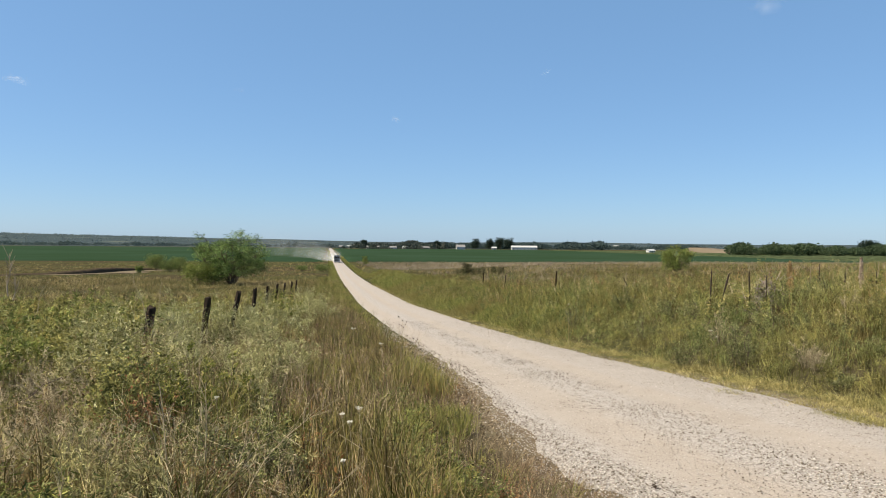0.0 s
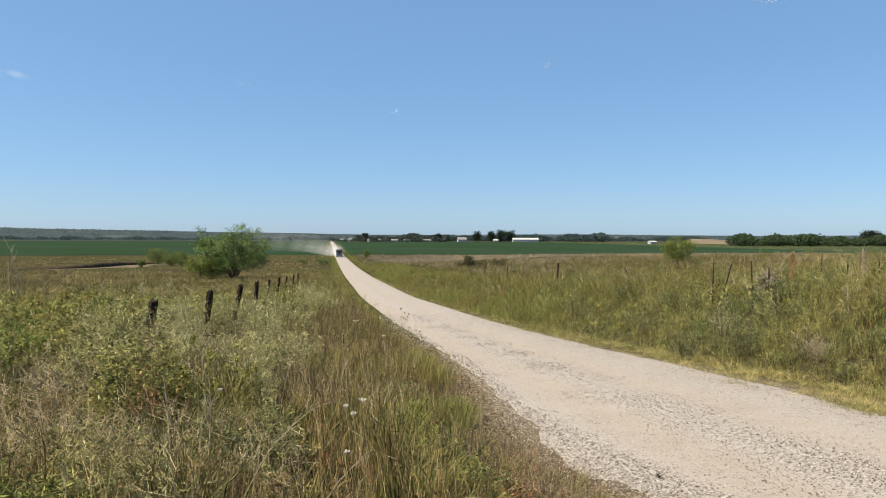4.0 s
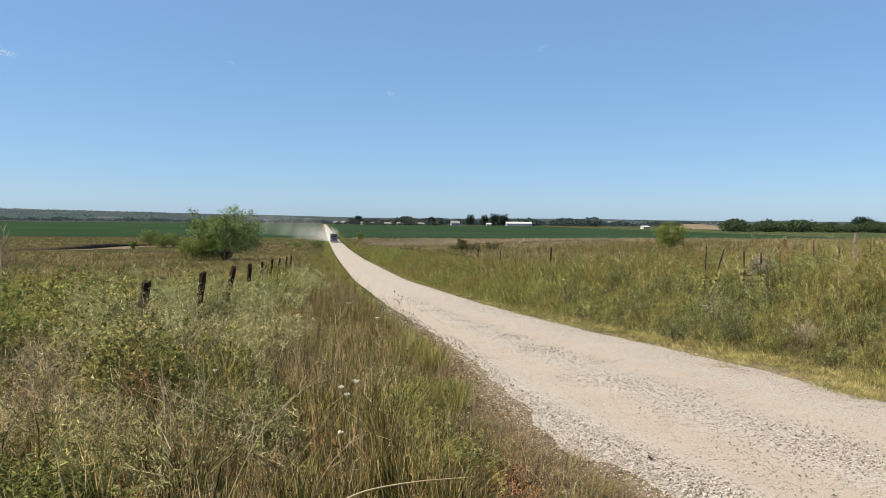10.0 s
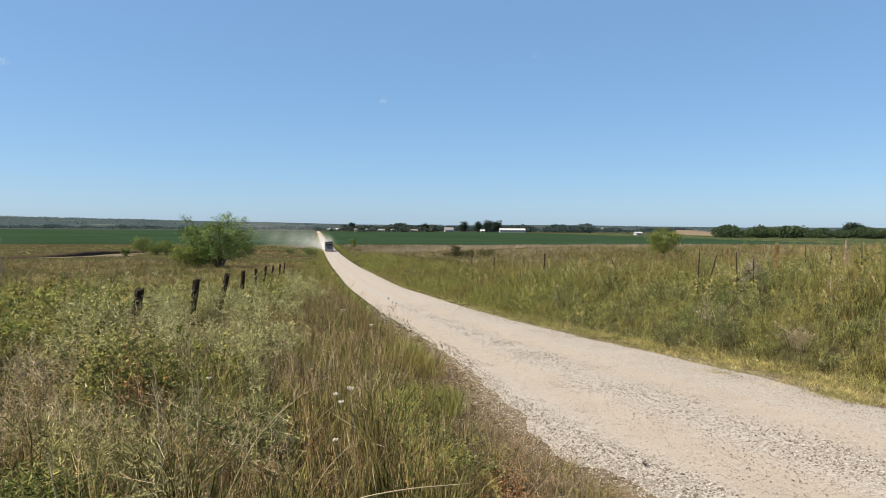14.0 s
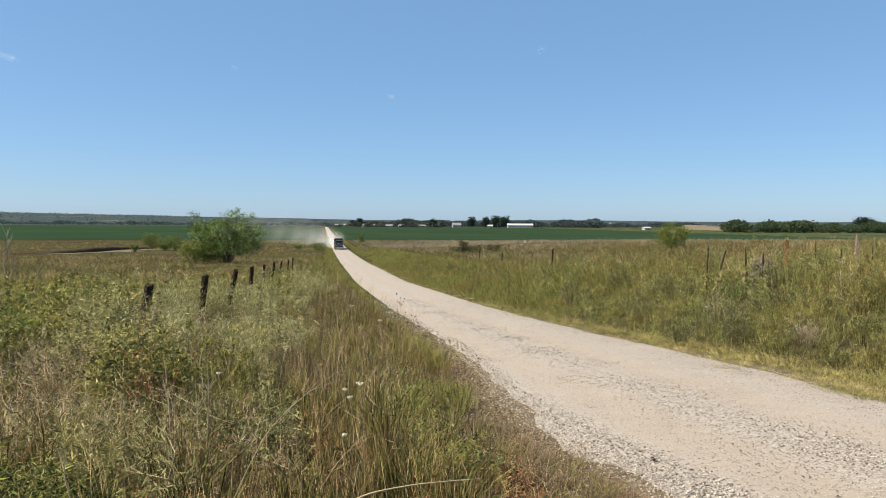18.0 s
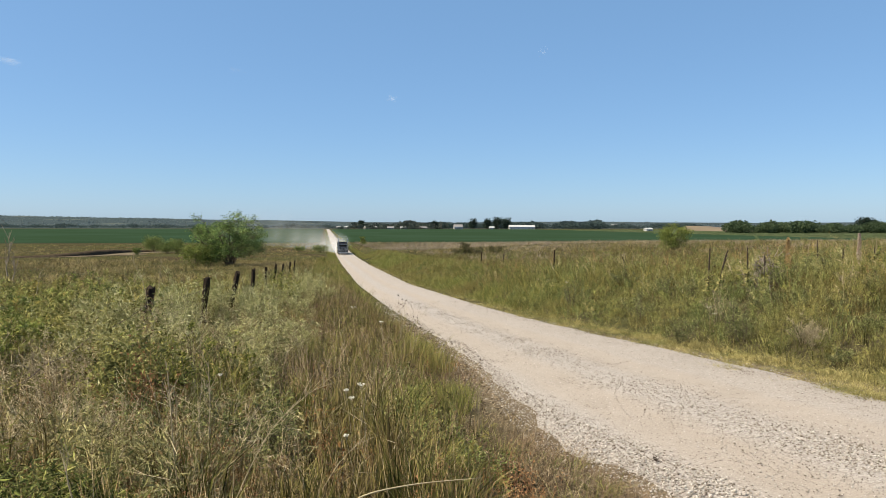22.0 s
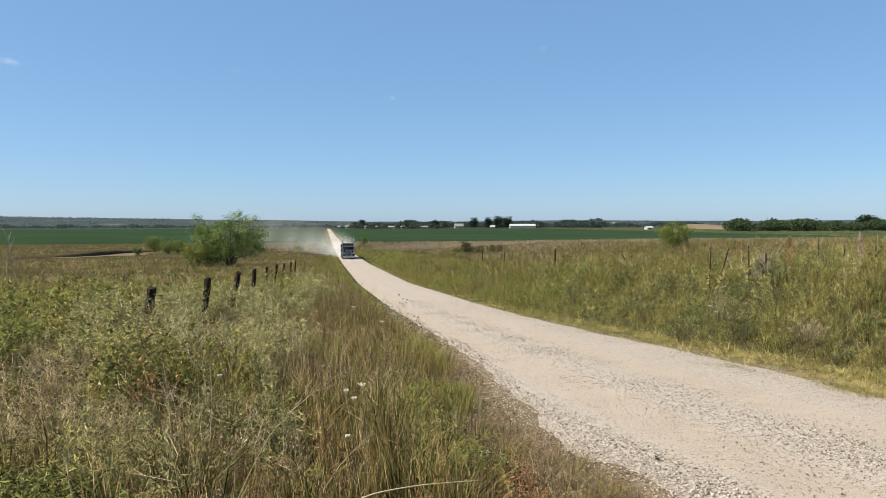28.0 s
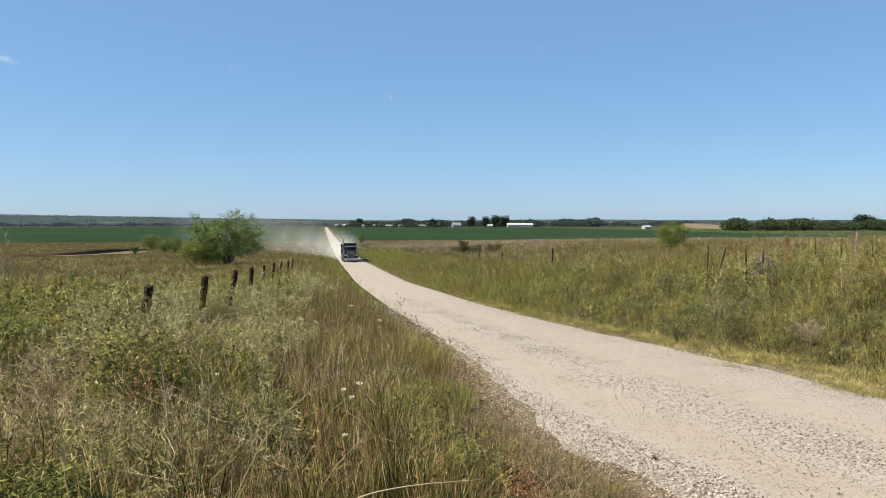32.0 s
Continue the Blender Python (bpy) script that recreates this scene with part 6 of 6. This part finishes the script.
part("chassis", box(-0.43, 0.43, 0.4, 8.3, 0.55, 0.85, 0.02), m_black, truck)
bumper = part("bumper", box(-1.23, 1.23, -0.12, 0.12, 0.3, 0.72, 0.04), m_chrome, truck, "wide chrome bumper")
for x in (-0.9, 0.9):
    part("fog_lamp", rod((x, -0.16, 0.5), (x, -0.1, 0.5), 0.09), m_lens, bumper)
hood = part("hood", loft([(0.2, 0.58, 0.55, 0.75, 1.72), (0.8, 0.66, 0.62, 0.8, 1.82), (2.55, 0.86, 0.84, 0.8, 2.02)]), m_navy, truck)
grille = part("grille", box(-0.5, 0.5, 0.12, 0.2, 0.78, 1.66, 0.02), m_black, truck)
part("grille_surround", box(-0.56, 0.56, 0.1, 0.17, 1.64, 1.74, 0.02), m_chrome, grille, "chrome grille surround")
for x in (-0.53, 0.53):
    part("grille_surround", box(x - 0.05, x + 0.05, 0.1, 0.17, 0.74, 1.7, 0.02), m_chrome, grille, "chrome grille surround")
for i in range(9):
    x = -0.4 + 0.1 * i
    part("grille_bar", box(x - 0.012, x + 0.012, 0.095, 0.125, 0.8, 1.64), m_chrome, grille)
for sx in (-1, 1):
    bm = bmesh.new()
    arc = []
    for k in range(11):
        a = math.radians(200 - 22 * k)
        arc.append((1.2 + math.cos(a) * 0.68, 0.55 + math.sin(a) * 0.68))
    ring_a = [bm.verts.new((sx * 0.66, y, z + 0.04)) for y, z in arc]
    ring_b = [bm.verts.new((sx * 1.12, y, z)) for y, z in arc]
    ring_c = [bm.verts.new((sx * 1.2, 1.2 + (y - 1.2) * 0.93, 0.55 + (z - 0.55) * 0.93)) for y, z in arc]
    for p, q in ((ring_a, ring_b), (ring_b, ring_c)):
        for k in range(10):
            bm.faces.new((p[k], p[k + 1], q[k + 1], q[k]))
    bmesh.ops.recalc_face_normals(bm, faces=bm.faces[:])
    bmesh.ops.solidify(bm, geom=bm.faces[:], thickness=0.03)
    part("fender", bm, m_navy, truck, smooth=True)
    pod = part("headlight", box(sx * 0.86 - 0.2, sx * 0.86 + 0.2, 0.28, 0.55, 1.05, 1.3, 0.04), m_chrome, truck, "chrome headlight pod")
    for x in (-0.09, 0.09):
        part("lens", rod((sx * 0.86 + x, 0.25, 1.175), (sx * 0.86 + x, 0.3, 1.175), 0.08), m_lens, pod)
    part("stack", rod((sx * 1.12, 4.08, 0.95), (sx * 1.12, 4.08, 3.75), 0.075), m_chrome, truck, "tall chrome exhaust stack")
    part("stack_tip", rod((sx * 1.12, 4.08, 3.74), (sx * 1.12, 4.2, 4.05), 0.078), m_chrome, truck, "slanted chrome stack tip")
    part("air_cleaner", rod((sx * 1.03, 2.4, 1.25), (sx * 1.03, 2.4, 2.05), 0.19), m_chrome, truck, "round chrome air cleaner")
    part("fuel_tank", rod((sx * 0.95, 3.0, 0.68), (sx * 0.95, 5.4, 0.68), 0.32, 18), m_chrome, truck, "long chrome fuel tank")
    part("step", box(sx * 0.95 - 0.28, sx * 0.95 + 0.28, 2.75, 3.0, 0.4, 0.95, 0.02), m_chrome, truck)
    mirror = part("mirror", box(sx * 1.38 - 0.1, sx * 1.38 + 0.1, 2.7, 2.8, 1.95, 2.45, 0.03), m_chrome, truck)
    part("bracket", rod((sx * 1.0, 2.85, 2.4), (sx * 1.4, 2.76, 2.42), 0.015, 8), m_chrome, mirror)
    part("bracket", rod((sx * 1.0, 2.85, 2.0), (sx * 1.4, 2.76, 1.98), 0.015, 8), m_chrome, mirror)
    door = part("door", box(sx * 1.02 - 0.02, sx * 1.02 + 0.02, 2.85, 3.85, 1.05, 2.55, 0.01), m_navy, truck)
    part("side_window", box(sx * 1.045 - 0.008, sx * 1.045 + 0.008, 2.95, 3.75, 1.9, 2.45), m_glass, door)
    part("mud_flap", box(sx * 0.92 - 0.32, sx * 0.92 + 0.32, 8.3, 8.33, 0.25, 0.95), m_rubber, truck)
    part("windscreen", box(sx * 0.46 - 0.42, sx * 0.46 + 0.42, 2.56, 2.6, 1.98, 2.5, 0.02), m_glass, truck, "dark windscreen pane")
cab = part("cab", loft([(2.6, 1.0, 0.96, 0.95, 2.6), (3.0, 1.02, 0.98, 0.95, 2.78), (4.0, 1.04, 1.0, 0.95, 2.8)]), m_navy, truck)
part("sun_visor", box(-1.0, 1.0, 2.28, 2.62, 2.5, 2.66, 0.03), m_chrome, truck, "bright chrome drop visor")
for i in range(5):
    part("roof_lamp", box(-0.64 + 0.32 * i - 0.06, -0.64 + 0.32 * i + 0.06, 3.0, 3.14, 2.78, 2.86, 0.015), m_amber, cab, "small amber roof lamp")
for sx in (-0.55, 0.55):
    part("horn", rod((sx, 3.1, 2.86), (sx, 3.9, 2.86), 0.05, 10), m_chrome, cab)
part("sleeper", loft([(4.25, 1.14, 1.08, 0.95, 3.02), (4.6, 1.18, 1.12, 0.95, 3.15), (6.0, 1.18, 1.12, 0.95, 3.15)]), m_navy, truck)
part("fifth_wheel", rod((0, 7.0, 0.86), (0, 7.0, 1.0), 0.45, 18), m_black, truck)

WHEEL_R = 0.52
wheels = []


def wheel(x, y, wide):
    rim = part("wheel", rod((-wide * 0.3, 0, 0), (wide * 0.3, 0, 0), 0.28, 20), m_chrome, truck, "polished wheel")
    bm = bmesh.new()
    prof = [(-0.5, 0.3), (-0.5, 0.44), (-0.38, 0.51), (0.38, 0.51), (0.5, 0.44), (0.5, 0.3)]
    rings = [[bm.verts.new((px * wide, math.cos(a) * r, math.sin(a) * r)) for px, r in prof] for a in (6.28318 * k / 28 for k in range(28))]
    for p, q in zip(rings, rings[1:] + rings[:1]):
        for k in range(5):
            bm.faces.new((p[k], p[k + 1], q[k + 1], q[k]))
    part("tyre", bm, m_rubber, rim)
    for k in range(8):
        a = 6.28318 * k / 8
        part("wheel_nut", rod((math.copysign(wide * 0.31, x), math.cos(a) * 0.17, math.sin(a) * 0.17), (math.copysign(wide * 0.36, x), math.cos(a) * 0.17, math.sin(a) * 0.17), 0.02, 6), m_chrome, rim)
    wheels.append((rim, x, y))


for x in (-1.02, 1.02):
    wheel(x, 1.2, 0.3)
    for y in (6.3, 7.65):
        wheel(x * 0.92, y, 0.6)

trailer = part("trailer", loft([(6.5, 1.2, 1.2, 1.15, 2.95), (6.7, 1.22, 1.22, 1.15, 3.0), (16.2, 1.22, 1.22, 1.15, 3.0)]), m_grey_paint, truck, "dusty dark grey bulk trailer")
for i in range(12):
    for sx in (-1.24, 1.24):
        part("side_post", box(sx - 0.03, sx + 0.03, 7.0 + i * 0.8, 7.08 + i * 0.8, 1.2, 2.95), m_black, trailer)
part("trailer_frame", box(-0.45, 0.45, 6.4, 16.0, 0.9, 1.14, 0.02), m_black, truck)
for x in (-0.94, 0.94):
    for y in (13.6, 14.9):
        wheel(x, y, 0.6)

# ======== dust behind the truck ========
m_dust, nodes, links, bsdf = material("road_dust", 1.0)
even = nodes.new("ShaderNodeCombineXYZ")  # fine dust scatters evenly, whichever way a grain lies
for k, v in enumerate((-0.55, -0.35, 0.76)):
    even.inputs[k].default_value = v
bsdf.inputs["Base Color"].default_value = (0.38, 0.395, 0.41, 1)
bsdf.inputs["Specular IOR Level"].default_value = 0.0
links.new(even.outputs[0], bsdf.inputs["Normal"])


m_haze, nodes, links, bsdf = material("dust_haze", 1.0)
bsdf.inputs["Base Color"].default_value = (0.38, 0.395, 0.41, 1)
bsdf.inputs["Specular IOR Level"].default_value = 0.0
even = nodes.new("ShaderNodeCombineXYZ")
for k, v in enumerate((-0.55, -0.35, 0.76)):
    even.inputs[k].default_value = v
links.new(even.outputs[0], bsdf.inputs["Normal"])
sep = nodes.new("ShaderNodeSeparateXYZ")
links.new(nodes.new("ShaderNodeUVMap").outputs[0], sep.inputs[0])
soft_f = maths(nodes, links, "POWER", maths(nodes, links, "SUBTRACT", 1.0, sep.outputs[0], True), 1.6)
wisp = noise_node(nodes, links, nodes.new("ShaderNodeTexCoord").outputs["Object"], 0.16, 3, 0.5)
wisp = maths(nodes, links, "MULTIPLY", maths(nodes, links, "ADD", wisp, 0.55), 0.9, True)
thick = maths(nodes, links, "MULTIPLY", maths(nodes, links, "MULTIPLY", soft_f, sep.outputs[1]), wisp, True)
veil = nodes.new("ShaderNodeMixShader")
links.new(thick, veil.inputs[0])
links.new(nodes.new("ShaderNodeBsdfTransparent").outputs[0], veil.inputs[1])
links.new(bsdf.outputs[0], veil.inputs[2])
links.new(veil.outputs[0], nodes["Material Output"].inputs["Surface"])


def haze(wide, tall, dense, rings=6, sides=20):
    """A thin domed swell of hanging dust; the map holds how far a spot lies from the middle, and the density."""
    way = Vector((-0.5, -0.75, 0.43)).normalized()
    across = way.cross((0, 0, 1)).normalized()
    rising = across.cross(way)
    V, M = [(0, 0, 0)], [(0, dense)]
    for i in range(1, rings + 1):
        for j in range(sides):
            a, q = 6.28318 * j / sides, i / rings
            p = across * (math.cos(a) * q * wide) + rising * max(math.sin(a) * q * tall, -0.6 * tall) - way * (0.12 * wide * q * q)
            V.append(tuple(p))
            M.append((q, dense))
    F = [(0, 1 + (j + 1) % sides, 1 + j) for j in range(sides)]
    for i in range(rings - 1):
        for j in range(sides):
            p, q, n = 1 + i * sides, 1 + (i + 1) * sides, (j + 1) % sides
            F += [(p + j, q + n, q + j), (p + j, p + n, q + n)]
    me = mesh_of("dust_veil", V, F, m_haze, True)
    layer = me.uv_layers.new(name="UVMap")
    layer.data.foreach_set("uv", np.array(M, np.float32)[np.array(F).ravel()].ravel())
    return me


def specks(c, size):
    """Tiny single triangles turned every way."""
    n = len(c)
    V = c[:, None] + RNG.normal(size=(n, 3, 3)) * size[:, None, None] * 0.6
    return V.reshape(-1, 3), np.arange(n * 3).reshape(-1, 3)


dust = tagged(new("dust_cloud"), "pale tan dust cloud drifting off the gravel road", "dust")
# seconds since it was raised, grains, density of the haze
PUFFS = [(0.3, 12000, 0.15), (0.7, 12000, 0.48), (1.4, 12000, 0.52), (2.4, 9000, 0.44), (3.8, 7000, 0.36), (5.8, 5000, 0.3), (8.5, 3500, 0.23), (12.0, 2500, 0.16), (16.5, 1500, 0.1), (21.0, 800, 0.06)]
puffs = []
for lag, n, dense in PUFFS:
    wide, tall, deep = 0.8 + 0.27 * lag, 1.3 + 0.26 * lag, 1.2 + 1.2 * lag
    c = RNG.normal(size=(n, 3)) * [wide, deep, tall]
    rise = 1.6 + 0.22 * lag
    c[:, 2] = np.abs(c[:, 2] + rise) - rise
    flake = 0.014 + 0.0011 * lag
    ob = new("dust_puff", mesh_of("dust_puff", *specks(c, flake * RNG.uniform(0.6, 1.4, n)), m_dust))
    ob.parent = dust
    puffs.append((ob, lag, rise))
    if dense:
        veil = new("dust_veil", haze(2.3 * wide + 0.6, 2.3 * tall + 0.8, dense))
        veil.parent = dust
        puffs.append((veil, lag, rise))


def truck_y(t):
    return 1.0143 * (320 - 7.0 * t + 0.0215 * t * t) - 0.87


def truck_pose(t):
    y = truck_y(t)
    slope = math.atan2(float(profile(y + 7) - profile(y)), 7.0)
    return Matrix.Translation((ROAD_X - 0.55, y, float(profile(y)) + 0.06)) @ pose(0, 0, 0, math.degrees(slope), 0, 0)


def dust_pose(t):
    return pose(ROAD_X, truck_y(t), float(profile(truck_y(t))))


def puff_pose(t, lag, rise):
    """A puff hangs behind the truck, drifts to the left and slowly turns and sinks back."""
    older = lag + 0.03 * t * lag / 8
    back = 9.0 + 6.3 * older
    y = truck_y(t)
    drift = 1.15 * older + 0.045 * older * older
    lift = float(ground_z(ROAD_X - drift, y + back)) - float(profile(y))
    return pose(-drift, back, lift + rise, 0, 0, 4 * math.sin(0.2 * t + lag))


def motions():
    walk(truck, [(t, truck_pose(t)) for t in range(0, 33)])
    for ob, x, y in wheels:
        walk(ob, [(k / 10, pose(x, y, WHEEL_R) @ Matrix.Rotation((truck_y(0) - truck_y(k / 10)) / WHEEL_R, 4, "X")) for k in range(321)])
    walk(dust, [(t, dust_pose(t)) for t in range(0, 33)])
    for k, ob in enumerate(swaying):  # a light breeze
        x, y, z = ob.location
        walk(ob, [(t / 2, pose(x, y, z, 0.4 * math.sin(1.1 * t + k), 0.6 * math.sin(0.8 * t + 2 * k), 0)) for t in range(0, 65)])
    for ob, lag, rise in puffs:
        walk(ob, [(t, puff_pose(t, lag, rise)) for t in range(0, 33, 2)])


motions()
